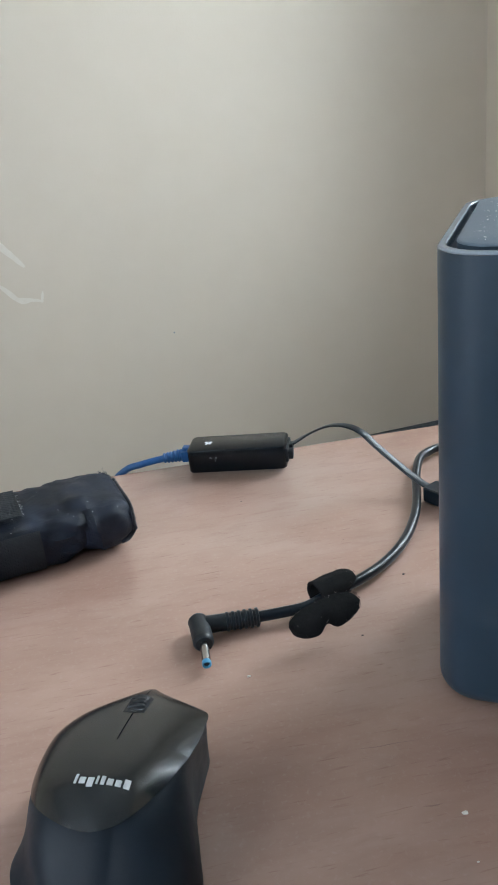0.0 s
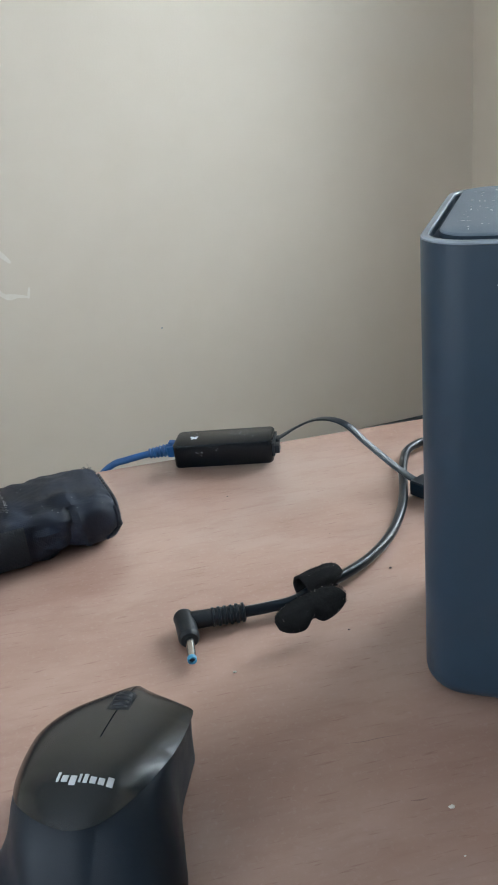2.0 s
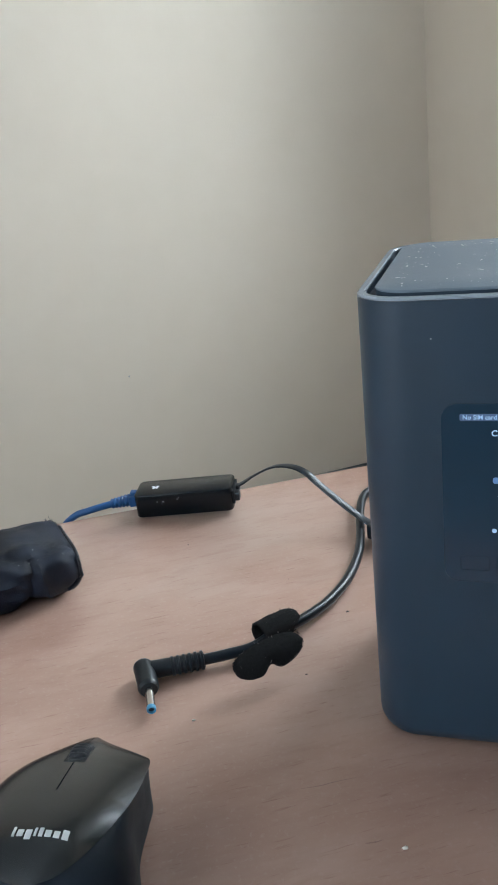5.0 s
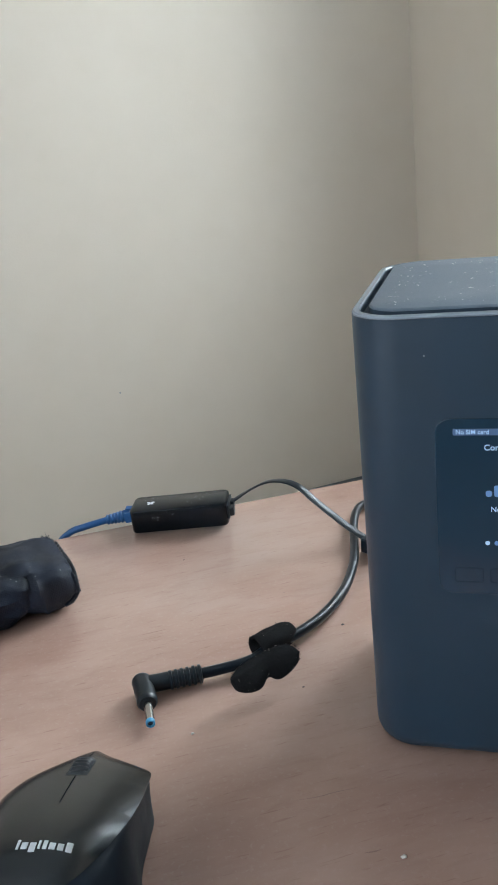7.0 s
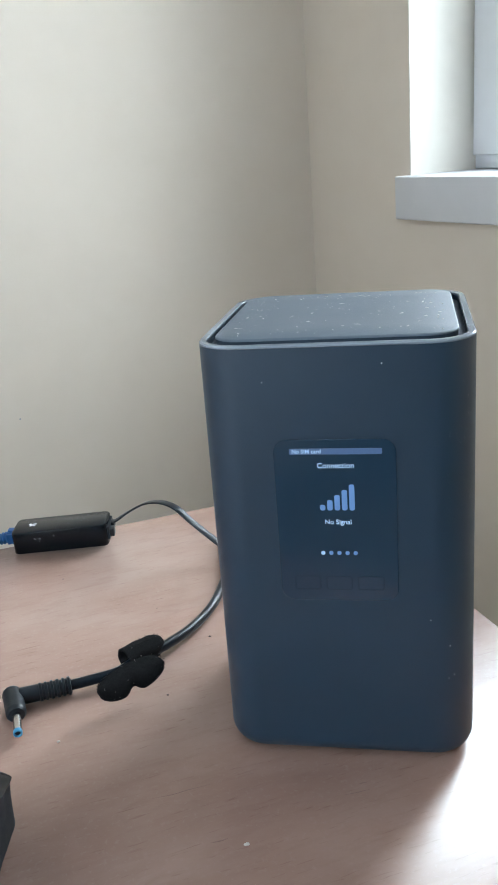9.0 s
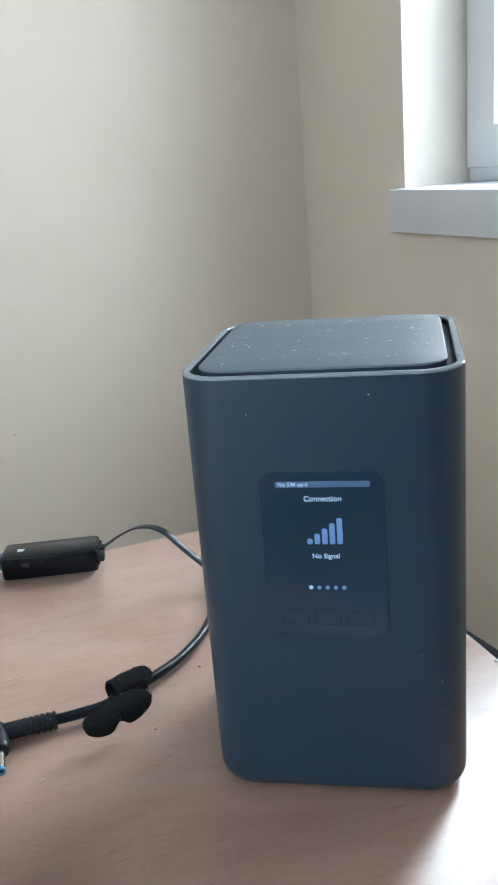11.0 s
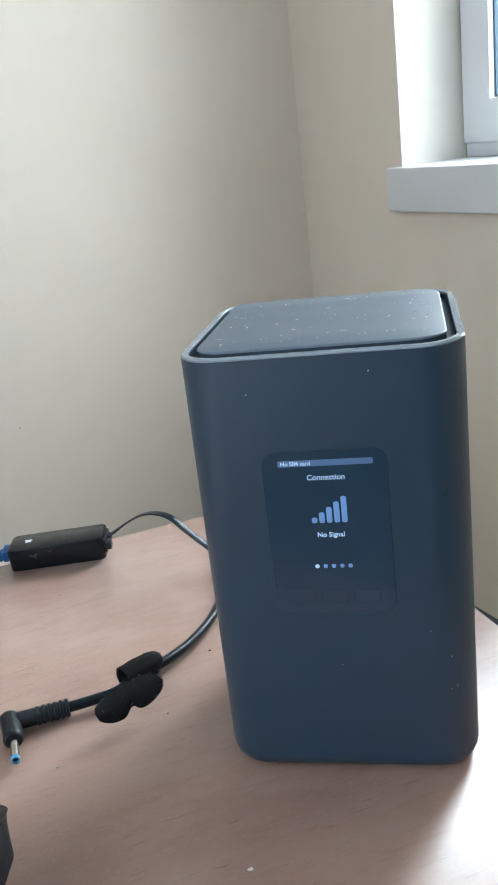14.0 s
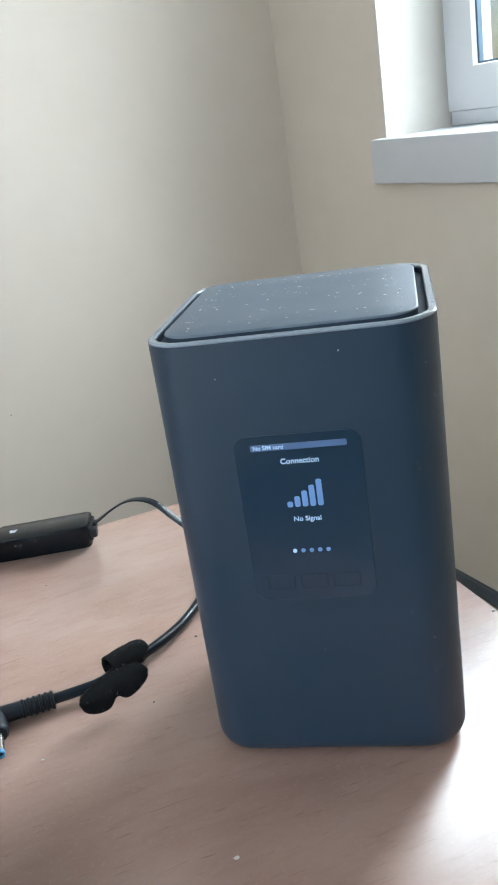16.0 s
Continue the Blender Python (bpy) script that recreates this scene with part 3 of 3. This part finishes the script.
def angle_at(s, x):
    """The angle round the skin at which it lies x to the right."""
    lo, hi = 0.0, math.pi
    for _ in range(30):
        m_ = (lo + hi) / 2
        lo, hi = (m_, hi) if mouse_point(s, m_).x > x else (lo, m_)
    return (lo + hi) / 2


def mouse_patch(s0, s1, right, left, grow=0.0006, ns=40, na=36):
    """A shell over part of the skin, from s0 to s1 along it, between the two edges right(s) and left(s)."""
    bm = bmesh.new()
    rows = []
    for i in range(ns + 1):
        s = s0 + (s1 - s0) * i / ns
        a0, a1 = max(angle_at(s, right(s)), M_CREASE), angle_at(s, left(s))
        rows.append([bm.verts.new(mouse_point(s, a0 + (a1 - a0) * k / na, grow)) for k in range(na + 1)])
    for a, b in zip(rows, rows[1:]):
        for k in range(na):
            bm.faces.new((a[k], a[k + 1], b[k + 1], b[k]))
    bmesh.ops.recalc_face_normals(bm, faces=bm.faces[:])
    bmesh.ops.solidify(bm, geom=bm.faces[:], thickness=0.0008)
    return bm


def edge_left(s):
    if s > 0.0:
        return max(-0.0345, M_AXIS - curve_at(s, M_LEFT) * 0.93)
    return -0.0030 - 0.0315 * max(0.0, 1 - (s / 0.0318) ** 2) ** 0.5


part("body", mouse_body(), MOUSE_SIDE, mouse, "matt dark rubber sides")
part("palm_cover", mouse_patch(-0.0317, 0.0100, cover_edge, edge_left, ns=60), MOUSE_TOP, mouse, "glossy black palm cover")
part("right_button", mouse_patch(0.0100, 0.0585, cover_edge, lambda s: M_AXIS + 0.0003), MOUSE_TOP, mouse)
part("left_button", mouse_patch(0.0100, 0.0585, lambda s: M_AXIS - 0.0003, edge_left), MOUSE_TOP, mouse)
part("wheel_slot", mouse_patch(0.0310, 0.0445, lambda s: M_AXIS + 0.0046, lambda s: M_AXIS - 0.0046, 0.0007, 12, 6), RUBBER, mouse)
tyre = []
for k in range(96):
    a = 2 * math.pi * k / 96
    rib = 0.0006 if k % 3 == 0 else 0.0
    tyre.append([(M_AXIS + x, 0.0365 + (0.0130 - drop - rib) * math.cos(a), 0.0215 + (0.0130 - drop - rib) * math.sin(a))
                 for x, drop in ((-0.0041, 0.0024), (-0.0037, 0.0011), (-0.0027, 0.0003), (0, 0), (0.0027, 0.0003), (0.0037, 0.0011), (0.0041, 0.0024))])
wheel_bm = bmesh.new()
wr = [[wheel_bm.verts.new(q) for q in ring] for ring in tyre]
for a, b in zip(wr, wr[1:] + wr[:1]):
    for k in range(6):
        wheel_bm.faces.new((a[k], a[k + 1], b[k + 1], b[k]))
for k in (0, 6):
    wheel_bm.faces.new([r[k] for r in wr])
part("scroll_wheel", wheel_bm, WHEEL, mouse, "ribbed black scroll wheel")
# the printed mark on the palm: plain strokes, no lettering
strokes = []
for k, (w, hgt, dz) in enumerate(((0.0010, 0.0042, 0.0006), (0.0023, 0.0028, 0), (0.0023, 0.0040, -0.0007), (0.0009, 0.0036, 0.0004), (0.0015, 0.0038, 0.0004), (0.0022, 0.0028, 0), (0.0021, 0.0028, 0), (0.0022, 0.0040, 0.0005))):
    strokes.append((w, hgt, dz))
x = -0.0105
for w, hgt, dz in strokes:
    loops = []
    for j in range(5):
        yy = -0.0145 + dz + hgt * (j / 4 - 0.5)
        ring = []
        for xx in (x, x + w):
            aa = min(range(20, 161), key=lambda d: abs(mouse_point(yy, radians(d)).x - (xx - 0.002)))
            best = mouse_point(yy, radians(aa), 0.0009)
            ring.append(Vector((xx - 0.002, yy, best.z)))
        loops.append([ring[0], ring[1], ring[1] - Vector((0, 0, 0.0006)), ring[0] - Vector((0, 0, 0.0006))])
    part("printed_mark", loft(loops), WHITE_PRINT, mouse, "white printed stroke")
    x += w + 0.0009

# ---------------------------------------------------------------- the pouch
pouch = thing("zip_pouch", pose(-0.1895, -0.0835, 0, 0, 0, 6.0), "worn black nylon pouch with a zip and webbing strap", "pouch")
P_L, P_D, P_H = 0.196, 0.070, 0.0345


def pouch_point(s, a, grow=0.0, loose=1.0):
    """The pouch's skin: s from 0 (left end) to 1 (right end), a round its section."""
    end = min(1.0, (1 - s) / 0.06) if s > 0.5 else min(1.0, s / 0.06)
    e = max(end, 0.0) ** 0.42
    c, sn = math.cos(a), math.sin(a)
    hy = P_D / 2 * (0.78 + 0.22 * e)
    hz = P_H / 2 * (0.42 + 0.58 * e)
    y = hy * math.copysign(abs(c) ** 0.62, c)
    z = hz * math.copysign(abs(sn) ** 0.62, sn)
    p = Vector(((s - 0.5) * P_L, y, z))
    wrinkle = 0.0016 * math.sin(p.z * 640 + 3 * noise.noise(Vector((s * 14, 0, 1)))) * (1 if c < -0.3 else 0) * math.exp(-((s - 0.775) / 0.05) ** 2)
    ridge = 0.0020 * math.exp(-((s - 0.872 + 0.02 * sn) / 0.010) ** 2) * max(0, -c) ** 0.5
    crease = wrinkle + ridge + 0.0030 * noise.noise(Vector((s * 9, a * 1.6, 3.0))) + 0.0013 * noise.noise(Vector((s * 26, a * 4, 8.0))) + 0.0003 * noise.noise(Vector((s * 75, a * 9, 2.0)))
    fold = -0.0024 * math.exp(-((s - 0.835 - 0.02 * sn) / 0.012) ** 2) * max(0, -c) ** 0.5 * (1 if sn < 0.75 else 0.3)
    n = Vector((0, c, sn)).normalized()
    p += n * ((crease + fold) * loose + grow)
    p.z = max(p.z + P_H / 2, 0.0008 + max(grow, 0))
    return p


def pouch_grid(s0, s1, a0, a1, grow, ns, na, closed, loose=1.0):
    loops = [[pouch_point(s0 + (s1 - s0) * i / ns, a0 + (a1 - a0) * k / na, grow, loose) for k in range(na + (0 if closed else 1))] for i in range(ns + 1)]
    return loft(loops, closed, closed, closed)


part("bag", pouch_grid(0, 1, 0, 2 * math.pi, 0, 90, 72, True), NYLON, pouch, "creased black nylon bag")
flap = pouch_grid(0.03, 0.695, math.pi * 0.83, math.pi * 1.30, 0.0034, 50, 18, False, 0.3)
bmesh.ops.solidify(flap, geom=flap.faces[:], thickness=0.0016)
part("front_pocket", flap, WEBBING, pouch, "ribbed black webbing panel")
strap = pouch_grid(0.03, 0.66, math.pi * 0.46, math.pi * 0.66, 0.0060, 40, 12, False, 0.3)
bmesh.ops.solidify(strap, geom=strap.faces[:], thickness=0.0042)
part("strap", strap, STRAP, pouch, "frayed black webbing strap")
fray = []
rnd = random.Random(8)
for k in range(45):
    q = pouch_point(0.66 + rnd.uniform(-0.002, 0.001), math.pi * rnd.uniform(0.47, 0.645), rnd.uniform(0.0030, 0.0062), 0.3)
    fray.append(sweep([q, q + Vector((rnd.uniform(0, 0.002), rnd.uniform(-0.001, 0.001), rnd.uniform(-0.0005, 0.001)))], 0.00006, 4))
part("frayed_edge", merge(*fray), DUST, pouch, "pale frayed threads")["kind"] = "stuff"
# the zip round the right end
zip_path = spline([pouch_point(0.992, math.pi * f, 0.0004) for f in (0.40, 0.55, 0.70, 0.84, 0.95, 1.05)] + [pouch_point(0.994, math.pi * 1.14, 0.0012), pouch_point(0.970, math.pi * 1.17, 0.0014), pouch_point(0.950, math.pi * 1.18, 0.0010)], 12)
zip_tape = part("zip_tape", sweep([p - Vector((0.0016, 0, 0)) for p in zip_path], 0.0012, 8), NYLON, pouch)
coil = []
for p, q in zip(zip_path, zip_path[1:]):
    for f in (0.0, 0.33, 0.66):
        coil.append(p.lerp(q, f) + Vector((0.0006, -0.0006, 0.0003)))
part("zip_teeth", sweep(coil, [0.0011 if (k // 3) % 2 else 0.0006 for k in range(len(coil))], 8), ZIP, zip_tape, "small dark zip teeth")["kind"] = "stuff"
hairs = []
for k in range(150):
    s = rnd.uniform(0.955, 1.0)
    q = pouch_point(s, math.pi * (rnd.gauss(0.42, 0.08) if k % 3 else rnd.gauss(1.08, 0.10)), 0.0)
    v = Vector((rnd.gauss(0.0004, 0.0010), rnd.gauss(0, 0.0012), rnd.gauss(0.0006, 0.0011)))
    hairs.append(sweep([q, q + v * 0.5 + Vector((0, 0.0005, 0.0003)), q + v], 0.00009, 4))
part("loose_threads", merge(*hairs), NYLON, pouch, "loose black threads")["kind"] = "stuff"
bits = [moved(lump(rnd.choice((0.00012, 0.0002, 0.00028)), k, 1), Matrix.Translation(pouch_point(rnd.uniform(0.6, 0.95), math.pi * rnd.uniform(0.4, 0.8), 0.0001))) for k in range(15)]
part("dust", merge(*bits), DUST, pouch, "pale specks of dust")["kind"] = "stuff"

# ---------------------------------------------------------------- the network adapter and its flat cable
adapter = thing("network_adapter", pose(0.0048, -0.0185, 0.0112, 0, -1.7, -25.5), "small glossy black network adapter with scuffs", "adapter")
body = part("body", prism(0.0735, 0.0285, 0.0046, [(0.0016, -0.0099), (0.0005, -0.0096), (0, -0.0088), (0, 0.0068), (0.0003, 0.0075), (0.0010, 0.0079)], 8), PIANO, adapter, "glossy black plastic case")
part("end_cap", moved(prism(0.0020, 0.0225, 0.0009, [(0, -0.0055), (0, 0.0045)], 4), Matrix.Translation((0.0372, 0, 0))), RUBBER, adapter)
part("cable_guard", merge(moved(box((0, -0.0040, -0.0042), (0.0050, 0.0040, 0.0020), 0.0008), Matrix.Translation((0.0367, -0.0060, 0))), moved(box((0, -0.0035, -0.0030), (0.0040, 0.0035, 0.0022), 0.0008), Matrix.Translation((0.0367, 0.0035, 0.001)))), RUBBER, adapter, "black cable guard")
petals = [moved(prism(0.0030, 0.0020, 0.0008, [(0, 0), (0, 0.0002)], 4), Matrix.Rotation(a, 4, "Z") @ Matrix.Translation((0.0018, 0, 0))) for a in (0.5, 2.6, 4.2, 5.4)]
badge = part("badge", moved(merge(*petals), Matrix.Translation((-0.0225, 0.0005, 0.0078))), WHITE_PRINT, adapter, "small white printed badge")
scuffs = []
rnd = random.Random(3)
for x0, y0, z0, n, sp in ((0.012, 0.002, 0.00796, 16, 0.004), (-0.026, 0.009, 0.00796, 6, 0.002), (-0.017, -0.01428, 0.001, 8, 0.0022), (-0.008, -0.01428, 0.0055, 4, 0.002), (0.020, 0.006, 0.00796, 10, 0.003)):
    for k in range(n):
        on_top = z0 > 0.007
        d = Vector((rnd.gauss(0, sp), rnd.gauss(0, sp) if on_top else 0, 0 if on_top else rnd.gauss(0, sp * 0.6)))
        scuffs.append(moved(lump(rnd.choice((0.00012, 0.0002, 0.0003)), k, 1), Matrix.Translation(Vector((x0, y0, z0)) + d) @ Matrix.Diagonal((1.6, 1 if on_top else 0.3, 0.3 if on_top else 1, 1))))
part("scuffs", merge(*scuffs), SCUFF, adapter, "pale scuff marks")["kind"] = "stuff"
A_INV = adapter.matrix_world.inverted()
flat_path = spline([(0.0360, -0.0290, 0.0120), (0.0440, -0.0320, 0.0150), (0.0535, -0.0390, 0.0225), (0.0625, -0.0555, 0.0330), (0.0700, -0.0705, 0.0372), (0.0765, -0.0830, 0.0355), (0.0825, -0.0945, 0.0280), (0.0905, -0.1085, 0.0190), (0.0985, -0.1240, 0.0110), (0.1040, -0.1345, 0.0075)], 7)
part("flat_cable", moved(sweep(flat_path, 0.0009, 12, flat=3.4, square=0.4), A_INV), FLAT, adapter, "flat dark grey cable bent in an arch")
usb_at = Matrix.Translation((0.1075, -0.1440, 0.0062)) @ Matrix.Rotation(radians(-68), 4, "Z")
part("usb_plug", moved(prism(0.0270, 0.0145, 0.0022, [(0.001, -0.0055), (0, -0.0045), (0, 0.0040), (0.0008, 0.0050)], 5), A_INV @ usb_at), FLAT, adapter, "dark grey moulded plug")
part("usb_contact", moved(box((0.0130, -0.0060, -0.0023), (0.0245, 0.0060, 0.0023), 0.0004), A_INV @ usb_at), STEEL, adapter)

# ---------------------------------------------------------------- the blue network cable
lan = thing("network_cable", Matrix.Identity(4), "blue network cable plugged into the adapter", "cable")
lan_path = spline([(-0.0400, 0.0055, 0.0075), (-0.0540, 0.0085, 0.0058), (-0.0660, 0.0105, 0.0040), (-0.0760, 0.0150, 0.0005), (-0.0860, 0.0230, -0.0120), (-0.0920, 0.0300, -0.0400), (-0.0940, 0.0330, -0.1200), (-0.0950, 0.0350, -0.3500), (-0.0950, 0.0400, -0.6500), (-0.1100, 0.0600, -0.7365), (-0.3500, 0.1500, -0.7365)], 8)
part("cord", sweep(lan_path, 0.0026, 12), BLUE, lan, "blue plastic sheath")
plug_m = Matrix.Translation((-0.0245, 0.0012, 0.0084)) @ Matrix.Rotation(radians(-22), 4, "Z") @ Matrix.Rotation(radians(-4), 4, "Y")
part("plug", moved(prism(0.0125, 0.0115, 0.0008, [(0, -0.0040), (0, 0.0040)], 3), plug_m @ Matrix.Translation((-0.0035, 0, 0))), BLUE, lan, "blue plug housing")
part("latch", moved(box((-0.0090, -0.0030, 0.0040), (0.0020, 0.0030, 0.0056), 0.0006), plug_m @ Matrix.Rotation(radians(8), 4, "Y")), BLUE, lan)
boot_path = [Vector((-0.0300, 0.0030, 0.0082)).lerp(Vector((-0.0480, 0.0075, 0.0066)), i / 28) for i in range(29)]
part("boot", sweep(boot_path, [0.0048 - 0.0016 * i / 28 + (0.0007 if (i // 2) % 2 and i > 6 else 0) for i in range(29)], 14), BLUE, lan, "ribbed blue strain relief")

# ---------------------------------------------------------------- the power lead
power = thing("power_lead", Matrix.Identity(4), "black power lead with an angled plug", "cable")
lead_path = spline([(-0.0480, -0.2201, 0.0056), (-0.0330, -0.2222, 0.0058), (-0.0185, -0.2232, 0.0062), (-0.0020, -0.2180, 0.0075), (0.0165, -0.2112, 0.0062), (0.0380, -0.1985, 0.0045), (0.0600, -0.1800, 0.0042), (0.0790, -0.1560, 0.0042), (0.0925, -0.1330, 0.0045), (0.1060, -0.1060, 0.0065), (0.1190, -0.0860, 0.0070), (0.1310, -0.0755, 0.0055), (0.1450, -0.0700, 0.0045), (0.1650, -0.0700, 0.0042), (0.1900, -0.0850, 0.0042), (0.2150, -0.1020, 0.0042), (0.2310, -0.1100, 0.0040), (0.2440, -0.1150, -0.0080), (0.2480, -0.1170, -0.0500), (0.2480, -0.1200, -0.4000), (0.2520, -0.1200, -0.7355), (0.4000, -0.1000, -0.7355)], 8)
part("cord", sweep(lead_path, 0.0030, 14), CABLE, power, "glossy black round cord")
boot_path = [Vector((-0.0735, -0.2163, 0.0060)).lerp(Vector((-0.0455, -0.2205, 0.0056)), i / 40) for i in range(41)]
part("strain_relief", sweep(boot_path, [0.0049 - 0.0006 * i / 40 for i in range(41)], 18), RUBBER, power, "ribbed black strain relief")
for k in range(6):
    p = boot_path[0].lerp(boot_path[-1], 0.40 + 0.112 * k)
    d = (boot_path[-1] - boot_path[0]).normalized()
    part("rib", sweep([p - d * 0.0009, p - d * 0.0006, p + d * 0.0006, p + d * 0.0009], [0.0046, 0.0052, 0.0052, 0.0046], 18), RUBBER, power)
elbow_path = spline([(-0.0770, -0.2100, 0.0062), (-0.0773, -0.2165, 0.0062), (-0.0781, -0.2245, 0.0060), (-0.0790, -0.2325, 0.0058)], 8)
part("elbow", sweep(elbow_path, [0.0034, 0.0048, 0.0053, 0.0055] + [0.0055] * (len(elbow_path) - 6) + [0.0050, 0.0044], 20), RUBBER, power, "rounded black elbow")
tip_path = [Vector((-0.0789, -0.2320, 0.0058)).lerp(Vector((-0.0814, -0.2458, 0.0050)), i / 6) for i in range(7)]
part("barrel", sweep(tip_path, 0.0023, 18), STEEL, power, "shiny metal barrel")
d = (tip_path[-1] - tip_path[0]).normalized()
ring_loops = []
side = d.cross(Vector((0, 0, 1))).normalized()
upv = side.cross(d)
for r, along in ((0.0023, -0.0004), (0.0024, 0.0), (0.0024, 0.0018), (0.0022, 0.0021), (0.0016, 0.0021), (0.0015, 0.0002)):
    ring_loops.append([tip_path[-1] + d * along + side * r * math.cos(2 * math.pi * k / 20) + upv * r * math.sin(2 * math.pi * k / 20) for k in range(20)])
part("tip_ring", loft(ring_loops, False, False), BLUE_TIP, power, "blue plastic tip ring")
part("socket_shade", sweep([tip_path[-1] - d * 0.0006, tip_path[-1] + d * 0.0009], 0.00155, 18), GROOVE, power, "dark disc standing for the shade inside the tip")

# ---------------------------------------------------------------- the cable tie
tie = thing("cable_tie", Matrix.Identity(4), "fuzzy black hook-and-loop tie wrapped round the power lead", "cable tie")


def felt_strip(path, across, width, thick, seed, taper=0.35):
    """A thick soft strip along path, its width along the vectors in across."""
    loops, n = [], len(path)
    for i, p in enumerate(path):
        d = (path[min(i + 1, n - 1)] - path[max(i - 1, 0)]).normalized()
        f = i / (n - 1)
        w = across[0].lerp(across[1], f).normalized()
        u = d.cross(w).normalized()
        wide = width / 2 * (0.66 + 0.44 * abs(2 * f - 1) ** 1.5) * (1 - taper * max(0, abs(2 * f - 1) - 0.7) ** 2 * 9)
        ring = []
        for k in range(20):
            a = 2 * math.pi * k / 20
            c, s = math.cos(a), math.sin(a)
            q = p + w * wide * math.copysign(abs(c) ** 0.8, c) + u * thick / 2 * s
            ring.append(q + (q - p).normalized() * 0.0007 * noise.noise(q * 900 + Vector((seed, 0, 0))))
        loops.append(ring)
    return loft(loops)


c0, c1 = Vector((-0.0118, -0.2165, 0.0080)), Vector((0.0125, -0.2095, 0.0080))
wrap_axis = (c1 - c0).normalized()
wrap_side = wrap_axis.cross(Vector((0, 0, 1))).normalized()
wrap_up = wrap_side.cross(wrap_axis)


def wrap_ring(f, inset=0.0):
    """One ring of the rolled band, f along its axis."""
    r = 0.0068 * (1 - 0.34 * max(0, 2 * f - 1) ** 3) - inset
    out = []
    for k in range(28):
        a = 2 * math.pi * k / 28
        w = 0.0008 * noise.noise(Vector((f * 3, math.cos(a) * 2, math.sin(a) * 2)))
        out.append(c0.lerp(c1, f) + (wrap_side * math.cos(a) * 1.12 + wrap_up * math.sin(a)) * (r + w))
    return out


wrap = [wrap_ring(i / 12) for i in range(13)]
part("wrap", loft([wrap_ring(0.35, 0.0022), wrap_ring(0.02, 0.0018), wrap_ring(-0.02, 0.0009)] + wrap, True, True), FELT, tie, "fuzzy black wrapped band")


def flap_point(f, g):
    """The loose end: f along its upper edge, g from that edge (0) down to the lobed lower one (1)."""
    round_end = max(0.0, 1 - abs(2 * f - 1) ** 2.6) ** 0.5
    mid = Vector((-0.0378 + 0.0404 * f, -0.2474 + 0.0035 * f, 0.0138 + 0.0018 * f))
    notch = 0.0042 * math.exp(-((f - 0.50) / 0.085) ** 2)
    high, low = 0.0064 + 0.0034 * f, 0.0106 - 0.0028 * f - notch
    down = Vector((-0.05, -0.80, -0.58)).normalized()
    top = mid - down * (high * round_end)
    reach = (high + low) * round_end
    bow = Vector((0, -0.55, 0.80)) * 0.0016 * math.sin(math.pi * g)
    return top + down * (reach * g) + bow


flap_loops = []
for i in range(31):
    f = i / 30
    up_side, low_side = [], []
    for k in range(11):
        g = k / 10
        p = flap_point(f, g)
        t = 0.0021 * (max(0.0, math.sin(math.pi * (0.03 + 0.94 * g))) ** 0.4) * (max(0.0, math.sin(math.pi * (0.02 + 0.96 * f))) ** 0.3)
        n_ = Vector((0, -0.55, 0.83))
        w_ = 0.0006 * noise.noise(p * 700)
        up_side.append(p + n_ * (t + w_)), low_side.append(p - n_ * (t + w_))
    flap_loops.append(up_side + low_side[::-1])
part("flap", loft(flap_loops), FELT, tie, "loose fuzzy black end")
fuzz, lint = [], []
rnd = random.Random(6)
for k in range(900):
    if k % 2:
        i = rnd.randrange(13)
        q = wrap[i][rnd.randrange(28)]
        n_ = (q - c0.lerp(c1, i / 12)).normalized()
    else:
        q = flap_point(rnd.random(), rnd.choice((0.0, 0.03, rnd.random(), 1.0))) + Vector((0, -0.001, 0.0018))
        n_ = Vector((rnd.uniform(-0.4, 0.4), rnd.uniform(-0.8, 0.5), 1)).normalized()
    q = q - n_ * 0.0004
    v = (n_ + Vector((rnd.uniform(-0.8, 0.8), rnd.uniform(-0.8, 0.8), rnd.uniform(-0.4, 0.8)))) * rnd.uniform(0.0004, 0.0010)
    (lint if rnd.random() < 0.05 else fuzz).append(sweep([q, q + v * 0.6, q + v + Vector((0.0002, 0, -0.0002))], 0.00007, 4))
part("fuzz", merge(*fuzz), FELT, tie, "fine black fuzz")["kind"] = "stuff"
part("lint", merge(*lint), LINT, tie, "pale bits of lint")["kind"] = "stuff"

# ---------------------------------------------------------------- crumbs on the desk
for k, (x, y, r, mat, label) in enumerate((
        (-0.0109, -0.3733, 0.0010, CRUMB, "tiny pale crumb lying on the desk"), (-0.0638, -0.2591, 0.0007, CRUMB, "tiny pale crumb lying on the desk"),
        (0.0452, -0.2083, 0.0007, DIRT, "tiny dark crumb lying on the desk"), (0.0002, -0.2515, 0.0005, DIRT, "tiny dark crumb lying on the desk"),
        (-0.0125, -0.0771, 0.0004, DIRT, "tiny dark speck lying on the desk"), (0.1950, -0.3006, 0.0009, CRUMB, "tiny pale crumb lying on the desk"),
        (0.0300, -0.1560, 0.00025, DIRT, "tiny dark speck lying on the desk"), (-0.0180, -0.3950, 0.0004, CRUMB, "tiny pale speck lying on the desk"))):
    crumb = link("crumb", moved(lump(r, k + 11, 2, 0.6), Matrix.Translation((x, y, r * 0.55)) @ Matrix.Diagonal((1.25, 0.9, 0.6, 1))), mat)
    tagged(crumb, label, "crumb", "crumbs on the desk")
